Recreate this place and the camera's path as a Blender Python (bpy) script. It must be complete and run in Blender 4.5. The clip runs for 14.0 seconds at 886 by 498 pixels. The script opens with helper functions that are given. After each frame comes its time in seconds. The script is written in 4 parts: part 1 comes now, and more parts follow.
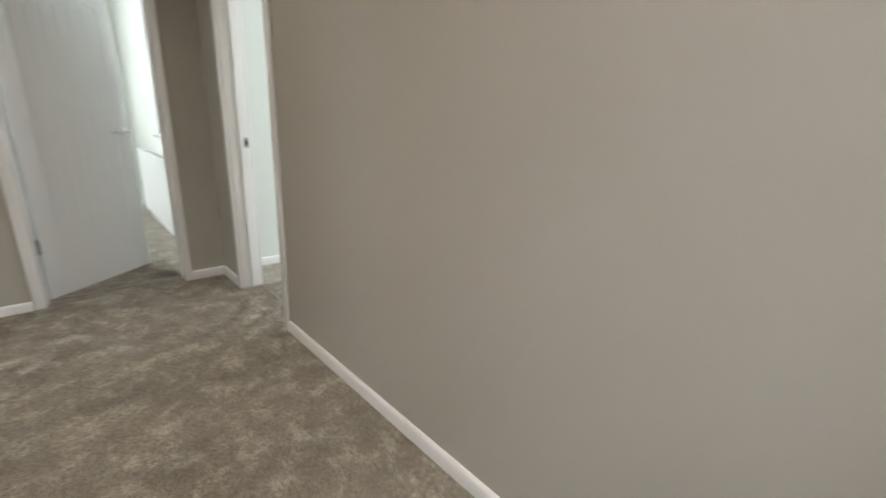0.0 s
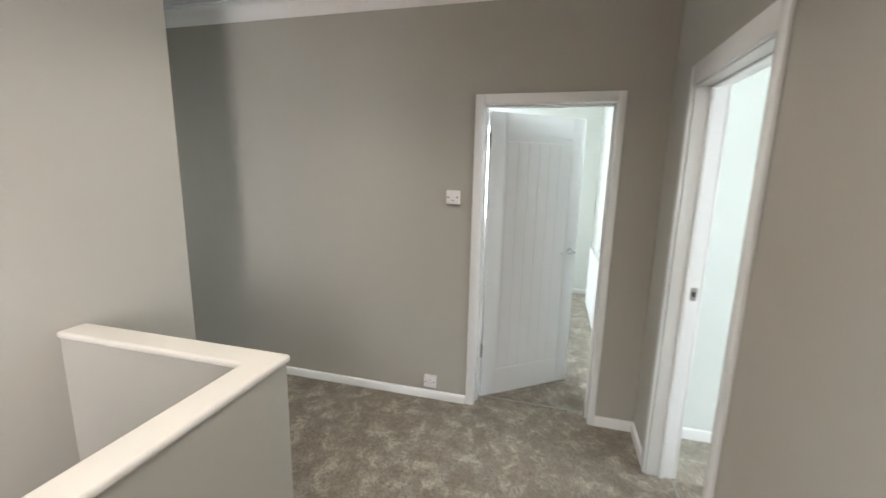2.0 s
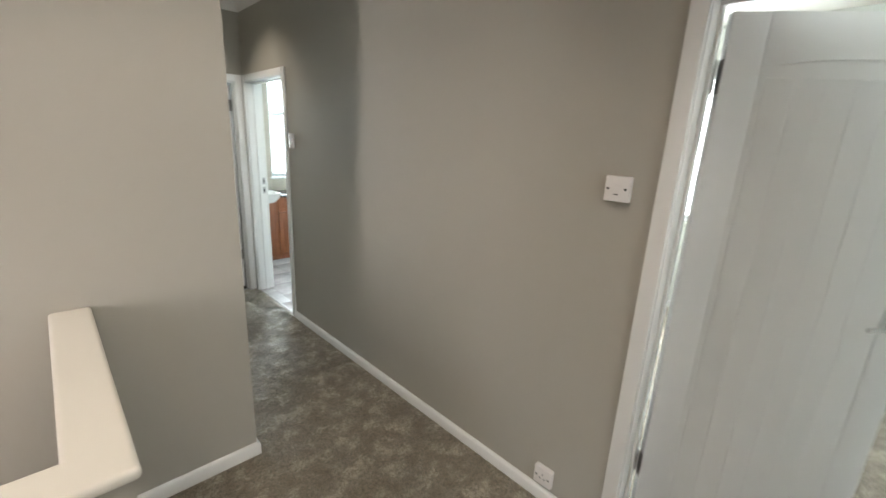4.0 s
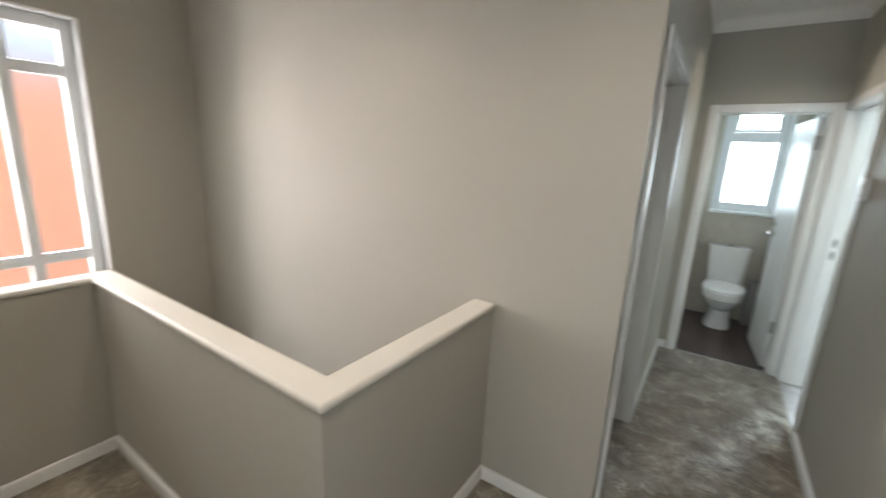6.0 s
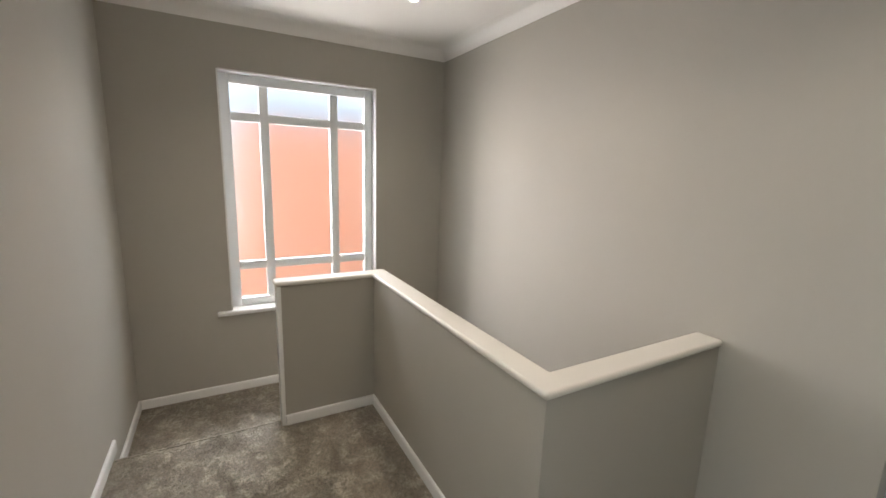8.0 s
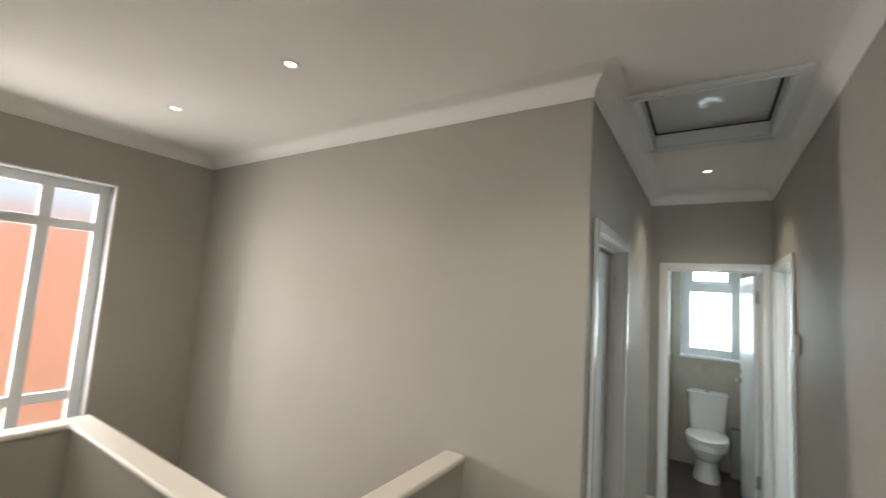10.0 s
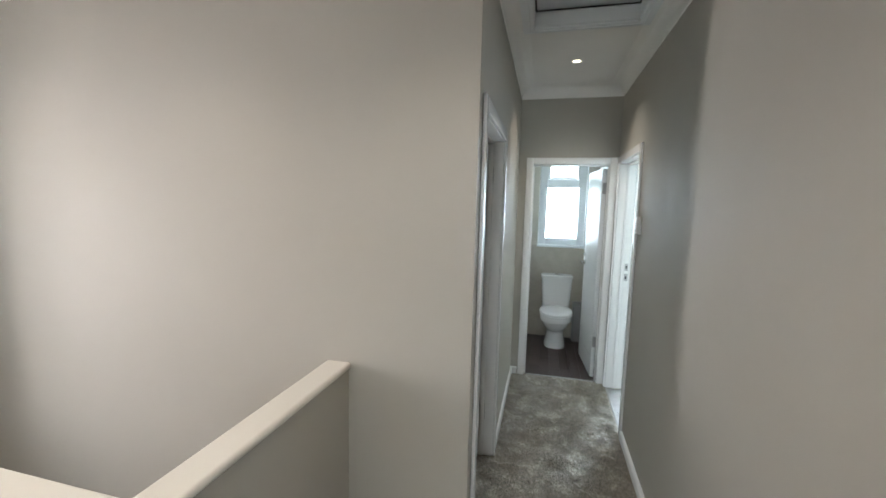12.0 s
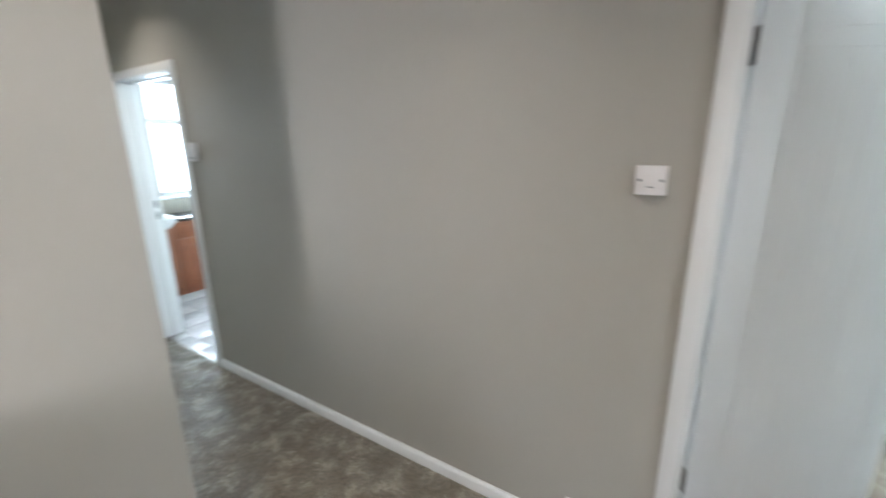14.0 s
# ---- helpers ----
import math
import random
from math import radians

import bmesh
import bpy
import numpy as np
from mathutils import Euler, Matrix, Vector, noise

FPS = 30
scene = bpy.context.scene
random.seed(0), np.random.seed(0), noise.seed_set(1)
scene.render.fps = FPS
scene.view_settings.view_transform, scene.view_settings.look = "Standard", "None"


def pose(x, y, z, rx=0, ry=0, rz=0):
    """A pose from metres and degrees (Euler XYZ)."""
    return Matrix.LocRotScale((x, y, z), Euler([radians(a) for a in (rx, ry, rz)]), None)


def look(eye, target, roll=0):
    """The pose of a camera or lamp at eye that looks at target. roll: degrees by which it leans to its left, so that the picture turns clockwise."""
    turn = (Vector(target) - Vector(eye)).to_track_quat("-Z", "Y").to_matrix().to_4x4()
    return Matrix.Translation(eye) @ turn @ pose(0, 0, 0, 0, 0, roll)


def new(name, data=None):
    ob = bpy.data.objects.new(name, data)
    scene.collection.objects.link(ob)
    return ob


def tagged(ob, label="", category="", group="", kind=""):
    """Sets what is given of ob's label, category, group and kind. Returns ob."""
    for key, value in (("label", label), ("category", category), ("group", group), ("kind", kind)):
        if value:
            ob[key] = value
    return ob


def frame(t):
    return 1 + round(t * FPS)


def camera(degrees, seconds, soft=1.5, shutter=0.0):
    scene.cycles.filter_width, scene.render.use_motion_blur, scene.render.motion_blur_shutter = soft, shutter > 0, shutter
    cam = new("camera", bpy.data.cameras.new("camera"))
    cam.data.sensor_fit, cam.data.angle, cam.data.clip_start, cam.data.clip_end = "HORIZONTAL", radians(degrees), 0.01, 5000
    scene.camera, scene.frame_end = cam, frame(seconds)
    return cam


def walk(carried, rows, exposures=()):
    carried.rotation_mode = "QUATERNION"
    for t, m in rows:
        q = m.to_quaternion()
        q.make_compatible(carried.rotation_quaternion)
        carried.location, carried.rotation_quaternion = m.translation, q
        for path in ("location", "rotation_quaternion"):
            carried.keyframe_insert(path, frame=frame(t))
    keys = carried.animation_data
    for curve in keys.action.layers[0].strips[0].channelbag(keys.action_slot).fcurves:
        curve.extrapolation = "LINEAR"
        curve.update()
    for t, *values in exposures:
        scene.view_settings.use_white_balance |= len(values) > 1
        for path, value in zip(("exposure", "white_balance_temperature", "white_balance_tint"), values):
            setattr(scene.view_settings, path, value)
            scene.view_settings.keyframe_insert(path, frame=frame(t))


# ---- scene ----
cam = camera(94.9, 14.0, shutter=0.4)
PATH = [
    (0, (-3.33, 0.886, 1.219), (-1.968, -0.455, 0.631), 3.1),
    (0.3, (-3.259, 0.809, 1.27), (-1.687, -0.291, 0.708), 3.9),
    (0.5, (-3.184, 0.715, 1.286), (-1.457, -0.122, 0.724), 3.5),
    (0.6, (-3.146, 0.653, 1.281), (-1.35, -0.036, 0.732), 3.0),
    (1, (-3.024, 0.594, 1.4), (-1.109, 0.346, 0.877), 2.3),
    (1.5, (-2.765, 0.588, 1.472), (-0.816, 0.74, 1.048), 1.7),
    (2, (-2.568, 0.588, 1.594), (-0.67, 1.095, 1.221), 1.3),
    (2.2, (-2.475, 0.575, 1.583), (-0.612, 1.199, 1.21), 1.1),
    (4.3, (-1.274, 0.643, 1.557), (-0.084, 2.164, 1.038), 3.3),
    (4.5, (-1.172, 0.677, 1.547), (-0.119, 2.3, 1.039), 3.8),
    (4.8, (-1.024, 0.788, 1.533), (-0.2, 2.558, 1.096), 5.1),
    (5, (-0.939, 0.824, 1.566), (-0.344, 2.689, 1.157), 5.0),
    (5.5, (-0.764, 0.902, 1.576), (-1.037, 2.838, 1.154), 3.4),
    (5.8, (-0.667, 0.886, 1.578), (-1.479, 2.659, 1.132), 3.3),
    (6, (-0.626, 0.854, 1.587), (-1.702, 2.478, 1.134), 2.8),
    (6.5, (-0.603, 0.77, 1.575), (-2.08, 2.055, 1.164), 1.6),
    (7, (-0.575, 0.648, 1.579), (-2.253, 1.653, 1.159), 1.7),
    (7.2, (-0.562, 0.609, 1.581), (-2.293, 1.516, 1.158), 1.4),
    (9.3, (-0.484, 0.637, 1.666), (-1.951, 1.995, 1.621), 3.1),
    (9.5, (-0.469, 0.648, 1.68), (-1.842, 2.102, 1.725), 3.4),
    (10, (-0.446, 0.701, 1.705), (-1.532, 2.369, 1.897), 3.8),
    (10.5, (-0.428, 0.73, 1.714), (-1.249, 2.543, 1.91), 3.5),
    (11, (-0.417, 0.756, 1.692), (-1.085, 2.639, 1.777), 2.7),
    (11.5, (-0.495, 0.829, 1.669), (-1.069, 2.741, 1.558), 1.7),
    (12, (-0.603, 0.912, 1.625), (-1.083, 2.841, 1.403), 1.4),
    (12.5, (-0.876, 0.881, 1.596), (-0.994, 2.85, 1.261), -0.6),
    (13, (-1.107, 0.92, 1.591), (-0.749, 2.85, 1.205), -1.2),
    (13.2, (-1.184, 0.983, 1.553), (-0.575, 2.851, 1.176), -0.9),
    (13.5, (-1.278, 1.052, 1.555), (-0.269, 2.732, 1.156), -0.4),
    (13.8, (-1.343, 1.075, 1.554), (0.075, 2.406, 1.088), -0.4),
    (14, (-1.379, 1.076, 1.548), (0.252, 2.119, 1.046), -0.7),
]
walk(cam, [(t, look(eye, target, roll)) for t, eye, target, roll in PATH], exposures=[(0, 0.06, 6450, 10), (0.5, 0.1, 6450, 10), (1, 0.26, 6150, 10), (1.5, 0.37, 6250, 10), (2, 0.44, 6150, 10), (4.5, 0.12, 6600, 10), (5, 0.22, 6250, 10), (5.5, 0.17, 5950, 10), (6, 0.12, 6400, 10), (6.5, 0.06, 6600, 10), (7, 0.02, 6400, 10), (9.5, -0.06, 6450, 10), (10.5, -0.07, 6750, 10), (11, 0.04, 6400, 10), (12, 0.16, 6150, 10), (13, 0.22, 6000, 10), (14, 0.44, 5850, 10)])

# ---- light ----
SUN_EL, SUN_AZ = 54.0, 100.0  # degrees above the horizon; degrees clockwise from +y
world = bpy.data.worlds.new("sky")
scene.world = world
world.use_nodes = True
wn = world.node_tree.nodes
sky = wn.new("ShaderNodeTexSky")
sky.sky_type, sky.sun_disc = "NISHITA", False
sky.sun_elevation, sky.sun_rotation = radians(SUN_EL), radians(SUN_AZ)
wn["Background"].inputs["Strength"].default_value = 0.15
world.node_tree.links.new(sky.outputs[0], wn["Background"].inputs["Color"])

sun = new("sun", bpy.data.lights.new("sun", "SUN"))
sun.data.energy, sun.data.angle, sun.data.color = 5.0, radians(0.5), (1.0, 0.95, 0.88)
SUN_FROM = Vector((math.sin(radians(SUN_AZ)) * math.cos(radians(SUN_EL)), math.cos(radians(SUN_AZ)) * math.cos(radians(SUN_EL)), math.sin(radians(SUN_EL))))
sun.matrix_world = look(SUN_FROM * 30, (0, 0, 0))


def window_light(name, eye, target, w, h, watts, color):
    """An area lamp that stands in for daylight at a window or outside it."""
    lamp = bpy.data.lights.new(name, "AREA")
    lamp.shape, lamp.size, lamp.size_y, lamp.energy, lamp.color = "RECTANGLE", w, h, watts, color
    ob = new(name, lamp)
    ob.matrix_world = look(eye, target)
    return ob


COOL = (0.78, 0.92, 1.0)
DAY = (0.9, 0.97, 1.0)
window_light("daylight_wc", (-0.405, 6.26, 1.72), (-0.405, 5.0, 1.72), 0.6, 1.25, 24, COOL)
window_light("daylight_bathroom", (1.2, 6.26, 1.6), (1.2, 5.0, 1.6), 1.0, 1.3, 105, COOL)
window_light("daylight_bedroom", (1.1, -0.12, 1.65), (1.1, 1.0, 1.65), 0.7, 1.35, 25, DAY)
# added fill through an assumed, unseen side window, to brighten the bedroom
window_light("fill_bedroom_side", (3.24, 2.2, 1.6), (2.0, 2.2, 1.6), 1.8, 1.4, 70, DAY)
# the back room's window is unseen; its place is assumed
window_light("daylight_back_room", (-1.4, -3.38, 1.6), (-1.4, -2.0, 1.6), 2.2, 1.4, 62, DAY)
# the stair window: sky above the neighbour; added fill lamps beside and below
window_light("daylight_stair", (-5.2, 1.23, 2.85), (-3.3, 1.23, 1.6), 2.4, 0.6, 130, (0.93, 0.95, 1.0))
window_light("stair_fill_side", (-4.95, -0.35, 1.7), (-2.6, 2.46, 1.3), 1.1, 1.5, 18, (0.7, 0.88, 1.0))
window_light("stair_fill_far", (-4.95, 2.95, 1.7), (-2.4, 0.0, 1.3), 1.0, 1.5, 42, (0.8, 0.9, 1.0))
window_light("stair_fill_gap", (-6.0, -0.06, 1.5), (-1.0, 0.9, 1.4), 1.0, 1.8, 170, (1.0, 0.93, 0.91))
window_light("stair_fill_below", (-5.0, 1.23, -0.35), (-3.2, 1.23, 1.7), 2.4, 0.6, 66, (1.0, 0.92, 0.85))


# ---- materials ----
class Nodes:
    """A short hand for node trees of one material."""

    def __init__(self, name):
        self.mat = bpy.data.materials.new(name)
        self.mat.use_nodes = True
        self.tree = self.mat.node_tree
        self.bsdf = self.tree.nodes["Principled BSDF"]
        self.pos = self.tree.nodes.new("ShaderNodeNewGeometry").outputs["Position"]

    def put(self, kind, **inputs):
        n = self.tree.nodes.new(kind)
        for key, value in inputs.items():
            self.link(value, n.inputs[key.replace("_", " ")])
        return n

    def link(self, value, socket):
        if isinstance(value, bpy.types.NodeSocket):
            self.tree.links.new(value, socket)
        else:
            socket.default_value = value

    def noise(self, scale, detail=3.0, rough=0.5, vector=None):
        return self.put("ShaderNodeTexNoise", Vector=vector or self.pos, Scale=scale, Detail=detail, Roughness=rough).outputs["Fac"]

    def stretched(self, x, y, z):
        n = self.put("ShaderNodeMapping", Vector=self.pos)
        n.inputs["Scale"].default_value = (x, y, z)
        return n.outputs[0]

    def ramp(self, fac, stops):
        n = self.put("ShaderNodeValToRGB", Fac=fac)
        while len(n.color_ramp.elements) < len(stops):
            n.color_ramp.elements.new(0.5)
        for e, (at, col) in zip(n.color_ramp.elements, stops):
            e.position, e.color = at, (*col, 1)
        return n.outputs[0]

    def mix(self, fac, a, b, blend="MIX"):
        n = self.tree.nodes.new("ShaderNodeMix")
        n.data_type, n.blend_type = "RGBA", blend
        self.link(fac, n.inputs[0])
        self.link(a if isinstance(a, bpy.types.NodeSocket) else (*a, 1), n.inputs[6])
        self.link(b if isinstance(b, bpy.types.NodeSocket) else (*b, 1), n.inputs[7])
        return n.outputs[2]

    def span(self, value, a, b):
        n = self.put("ShaderNodeMapRange", Value=value)
        n.inputs["To Min"].default_value, n.inputs["To Max"].default_value = a, b
        return n.outputs[0]

    def bump(self, height, strength, distance, after=None):
        n = self.put("ShaderNodeBump", Height=height, Strength=strength, Distance=distance)
        if after is not None:
            self.link(after, n.inputs["Normal"])
        return n.outputs[0]

    def done(self, color=None, rough=None, normal=None, metal=None, **more):
        for key, value in (("Base Color", color), ("Roughness", rough), ("Normal", normal), ("Metallic", metal)):
            if value is not None:
                self.link((*value, 1) if isinstance(value, tuple) and len(value) == 3 else value, self.bsdf.inputs[key])
        for key, value in more.items():
            self.link(value, self.bsdf.inputs[key.replace("_", " ")])
        return self.mat


def paint(name, color, rough, orange=0.12, wear=0.04):
    """Painted surface: faint roller texture, faint uneven tone."""
    n = Nodes(name)
    big, fine = n.noise(1.3, 4.0), n.noise(260.0, 2.0)
    dark = tuple(c * (1 - wear) for c in color)
    light = tuple(min(1, c * (1 + wear)) for c in color)
    col = n.mix(big, dark, light)
    nrm = n.bump(fine, orange, 0.0008, n.bump(n.noise(3.0, 2.0), 0.05, 0.01))
    return n.done(col, n.span(n.noise(5.0, 3.0), rough - 0.05, rough + 0.05), nrm, Specular_IOR_Level=0.2 if rough > 0.4 else 0.5)


def carpet():
    """Deep pile, brushed into pale and dark patches, with a visible tuft grain."""
    n = Nodes("carpet")
    warp = n.put("ShaderNodeVectorMath")
    warp.operation = "MULTIPLY_ADD"
    wob = n.put("ShaderNodeTexNoise", Vector=n.pos, Scale=9.0, Detail=3.0).outputs["Color"]
    n.link(wob, warp.inputs[0])
    warp.inputs[1].default_value = (0.11, 0.11, 0.0)
    n.link(n.pos, warp.inputs[2])
    patch = n.noise(8.4, 8.0, 0.74, warp.outputs[0])
    broad = n.noise(1.1, 3.0, 0.5)
    tuft = n.noise(210.0, 3.0, 0.7)
    clump = n.noise(60.0, 4.0, 0.75)
    base = n.ramp(patch, [(0.34, (0.2, 0.167, 0.12)), (0.45, (0.3, 0.256, 0.19)), (0.525, (0.385, 0.335, 0.257)), (0.58, (0.6, 0.54, 0.435)), (0.69, (0.78, 0.715, 0.6))])
    base = n.mix(n.span(broad, 0.0, 0.4), base, (0.325, 0.28, 0.212))
    base = n.mix(n.ramp(tuft, [(0.4, (1, 1, 1)), (0.54, (0, 0, 0))]), base, n.mix(0.6, base, (0.1, 0.08, 0.06)))
    base = n.mix(n.ramp(clump, [(0.42, (1, 1, 1)), (0.5, (0, 0, 0))]), base, n.mix(0.55, base, (0.1, 0.085, 0.065)))
    nrm = n.bump(clump, 0.5, 0.01, n.bump(patch, 0.6, 0.03))
    return n.done(base, 0.46, nrm, Sheen_Weight=0.12, Sheen_Roughness=0.45, Specular_IOR_Level=0.8)


def metal(name, color, rough):
    n = Nodes(name)
    return n.done(color, n.span(n.noise(40.0, 3.0), rough - 0.04, rough + 0.08), None, 1.0)


def wood(name, dark, light, along, rough, by_piece=False):
    n = Nodes(name)
    scale = [26.0, 26.0, 26.0]
    scale[along] = 1.6
    grain = n.noise(1.0, 5.0, 0.6, n.stretched(*scale))
    col = n.mix(n.ramp(grain, [(0.3, (0, 0, 0)), (0.7, (1, 1, 1))]), dark, light)
    if by_piece:
        rnd = n.tree.nodes.new("ShaderNodeObjectInfo").outputs["Random"]
        col = n.mix(n.span(rnd, 0.0, 0.55), col, tuple(c * 0.45 for c in dark))
    return n.done(col, n.span(grain, rough - 0.08, rough + 0.1), n.bump(grain, 0.15, 0.002))


def frosted(name):
    n = Nodes(name)
    nrm = n.bump(n.noise(90.0, 3.0), 0.35, 0.002)
    return n.done((0.96, 0.97, 0.97), 0.33, nrm, Transmission_Weight=1.0, IOR=1.33)


def clear_glass():
    return Nodes("clear_glass").done((1, 1, 1), 0.02, None, Transmission_Weight=1.0, IOR=1.1)


def tile_mat(name, a, b, rough):
    n = Nodes(name)
    vein = n.noise(9.0, 6.0, 0.65)
    rnd = n.tree.nodes.new("ShaderNodeObjectInfo").outputs["Random"]
    col = n.mix(n.ramp(vein, [(0.35, (0, 0, 0)), (0.68, (1, 1, 1))]), a, b)
    col = n.mix(n.span(rnd, 0.0, 0.1), col, tuple(c * 0.7 for c in a))
    return n.done(col, rough, n.bump(vein, 0.04, 0.002))


def brick_mat():
    n = Nodes("orange_brick")
    b = n.put("ShaderNodeTexBrick", Vector=n.stretched(0, 1, 1))
    swap = n.put("ShaderNodeSeparateXYZ", Vector=n.pos)
    join = n.put("ShaderNodeCombineXYZ", X=swap.outputs["Y"], Y=swap.outputs["Z"])
    n.link(join.outputs[0], b.inputs["Vector"])
    b.inputs["Color1"].default_value, b.inputs["Color2"].default_value = (0.66, 0.24, 0.13, 1), (0.58, 0.20, 0.11, 1)
    b.inputs["Mortar"].default_value = (0.45, 0.38, 0.3, 1)
    b.inputs["Scale"].default_value, b.inputs["Brick Width"].default_value, b.inputs["Row Height"].default_value = 1.0, 0.225, 0.075
    b.inputs["Mortar Size"].default_value = 0.01
    col = n.mix(n.span(n.noise(3.0, 4.0), 0.0, 0.4), b.outputs["Color"], (0.55, 0.22, 0.13))
    return n.done(col, 0.9, n.bump(b.outputs["Fac"], -0.4, 0.01))


def ground_mat():
    n = Nodes("grass_ground")
    col = n.mix(n.noise(0.8, 6.0), (0.05, 0.075, 0.03), (0.1, 0.12, 0.06))
    return n.done(col, 0.95, n.bump(n.noise(20.0), 0.5, 0.05))


def lamp_glow():
    n = Nodes("lamp_glow")
    return n.done((0.9, 0.85, 0.7), 0.4, None, Emission_Color=(1.0, 0.86, 0.6, 1), Emission_Strength=9.0)


GREIGE = paint("greige_wall_paint", (0.428, 0.403, 0.352), 0.62)
PALE = paint("pale_wall_paint", (0.68, 0.70, 0.665), 0.55)
CEIL = paint("ceiling_paint", (0.84, 0.82, 0.785), 0.8, 0.06, 0.02)
GLOSS = paint("white_gloss_paint", (0.80, 0.79, 0.77), 0.24, 0.05, 0.015)
SATIN = paint("white_door_paint", (0.79, 0.80, 0.80), 0.34, 0.06, 0.015)
HATCH = paint("hatch_gloss_paint", (0.74, 0.76, 0.78), 0.16, 0.1, 0.03)
CREAM = paint("cream_cap_paint", (0.68, 0.645, 0.585), 0.36, 0.06, 0.02)
UPVC = paint("white_plastic_frame", (0.80, 0.82, 0.83), 0.3, 0.02, 0.01)
PLASTIC = paint("white_switch_plastic", (0.78, 0.74, 0.72), 0.35, 0.0, 0.01)
CARPET = carpet()
CHROME = metal("polished_chrome", (0.55, 0.545, 0.53), 0.2)
STEEL = metal("satin_steel", (0.42, 0.41, 0.40), 0.32)
DARK = paint("dark_slot", (0.03, 0.03, 0.03), 0.6)
CERAMIC = paint("white_ceramic", (0.80, 0.80, 0.79), 0.1, 0.0, 0.01)
VINYL = wood("dark_vinyl_plank", (0.05, 0.034, 0.03), (0.115, 0.08, 0.07), 0, 0.3, True)
OAKY = wood("orange_brown_wood", (0.19, 0.055, 0.02), (0.33, 0.11, 0.04), 2, 0.3)
TILE = tile_mat("beige_stone_tile", (0.47, 0.43, 0.36), (0.53, 0.49, 0.415), 0.2)
FLOORTILE = tile_mat("pale_floor_tile", (0.50, 0.49, 0.50), (0.62, 0.61, 0.62), 0.16)
# the corner's shadow is put into the boxing's grey
BOXING = paint("shaded_boxing_paint", (0.24, 0.24, 0.23), 0.4)
GROUT = paint("grout", (0.45, 0.42, 0.38), 0.85)
WORKTOP = paint("black_worktop", (0.04, 0.038, 0.036), 0.2)
FROST = frosted("frosted_glass")
CLEAR = clear_glass()
BRICK = brick_mat()
GROUND = ground_mat()
GLOW = lamp_glow()
ROOFING = paint("roof_felt", (0.1, 0.1, 0.1), 0.9)


# ---- mesh helpers ----
def box(bm, x0, x1, y0, y1, z0, z1, bevel=0.0, seg=2):
    """A block with rounded edges."""
    vs = [bm.verts.new((x, y, z)) for x in (x0, x1) for y in (y0, y1) for z in (z0, z1)]
    faces = [bm.faces.new([vs[i] for i in f]) for f in ((0, 1, 3, 2), (4, 6, 7, 5), (0, 4, 5, 1), (2, 3, 7, 6), (0, 2, 6, 4), (1, 5, 7, 3))]
    if bevel:
        edges = list({e for f in faces for e in f.edges})
        bmesh.ops.bevel(bm, geom=edges, offset=bevel, segments=seg, profile=0.5, affect="EDGES", clamp_overlap=True)
    return bm


def block(*a, **k):
    return box(bmesh.new(), *a, **k)


def prism(bm, outline, z0, z1, bevel=0.0, segments=2, to=lambda u, v, w: (u, v, w)):
    """An outline extruded from z0 to z1; to() lays the three axes into the world."""
    low = [bm.verts.new(to(u, v, z0)) for u, v in outline]
    high = [bm.verts.new(to(u, v, z1)) for u, v in outline]
    k = len(outline)
    faces = [bm.faces.new(low[::-1]), bm.faces.new(high)]
    faces += [bm.faces.new((low[i], low[(i + 1) % k], high[(i + 1) % k], high[i])) for i in range(k)]
    bmesh.ops.recalc_face_normals(bm, faces=faces)
    if bevel:
        edges = list({e for f in faces for e in f.edges})
        bmesh.ops.bevel(bm, geom=edges, offset=bevel, segments=segments, profile=0.5, affect="EDGES", clamp_overlap=True)
    return bm


def loft(bm, rings, caps=True):
    rows = [[bm.verts.new(p) for p in ring] for ring in rings]
    k = len(rows[0])
    faces = [bm.faces.new((a[i], a[(i + 1) % k], b[(i + 1) % k], b[i])) for a, b in zip(rows, rows[1:]) for i in range(k)]
    if caps:
        faces += [bm.faces.new(rows[0][::-1]), bm.faces.new(rows[-1])]
    bmesh.ops.recalc_face_normals(bm, faces=faces)
    return bm


def oval(cx, cy, z, rx, ry, k=28, power=2.0):
    out = []
    for i in range(k):
        a = 2 * math.pi * i / k
        c, s = math.cos(a), math.sin(a)
        out.append((cx + rx * math.copysign(abs(c) ** (2 / power), c), cy + ry * math.copysign(abs(s) ** (2 / power), s), z))
    return out


def rod(bm, a, b, r, k=14, r2=None):
    """A round bar from a to b."""
    a, b = Vector(a), Vector(b)
    q = (b - a).to_track_quat("Z", "Y")
    ends = []
    for p, rad in ((a, r), (b, r if r2 is None else r2)):
        ends.append([p + q @ Vector((rad * math.cos(2 * math.pi * i / k), rad * math.sin(2 * math.pi * i / k), 0)) for i in range(k)])
    return loft(bm, ends)


def mesh(name, bm, material, smooth=True):
    me = bpy.data.meshes.new(name)
    bm.to_mesh(me)
    bm.free()
    me.materials.append(material)
    if smooth:
        me.polygons.foreach_set("use_smooth", [True] * len(me.polygons))
        me.set_sharp_from_angle(angle=radians(32))
    return me


def part(name, bm, material, parent, label=""):
    ob = new(name, mesh(name, bm, material))
    ob.parent = parent
    return tagged(ob, label)


def thing(name, label, category, place=None, group="", kind=""):
    ob = tagged(new(name), label, category, group, kind)
    if place is not None:
        ob.matrix_world = place
    return ob


def solid(name, bm, material, label, category, group="", kind=""):
    return tagged(new(name, mesh(name, bm, material)), label, category, group, kind)


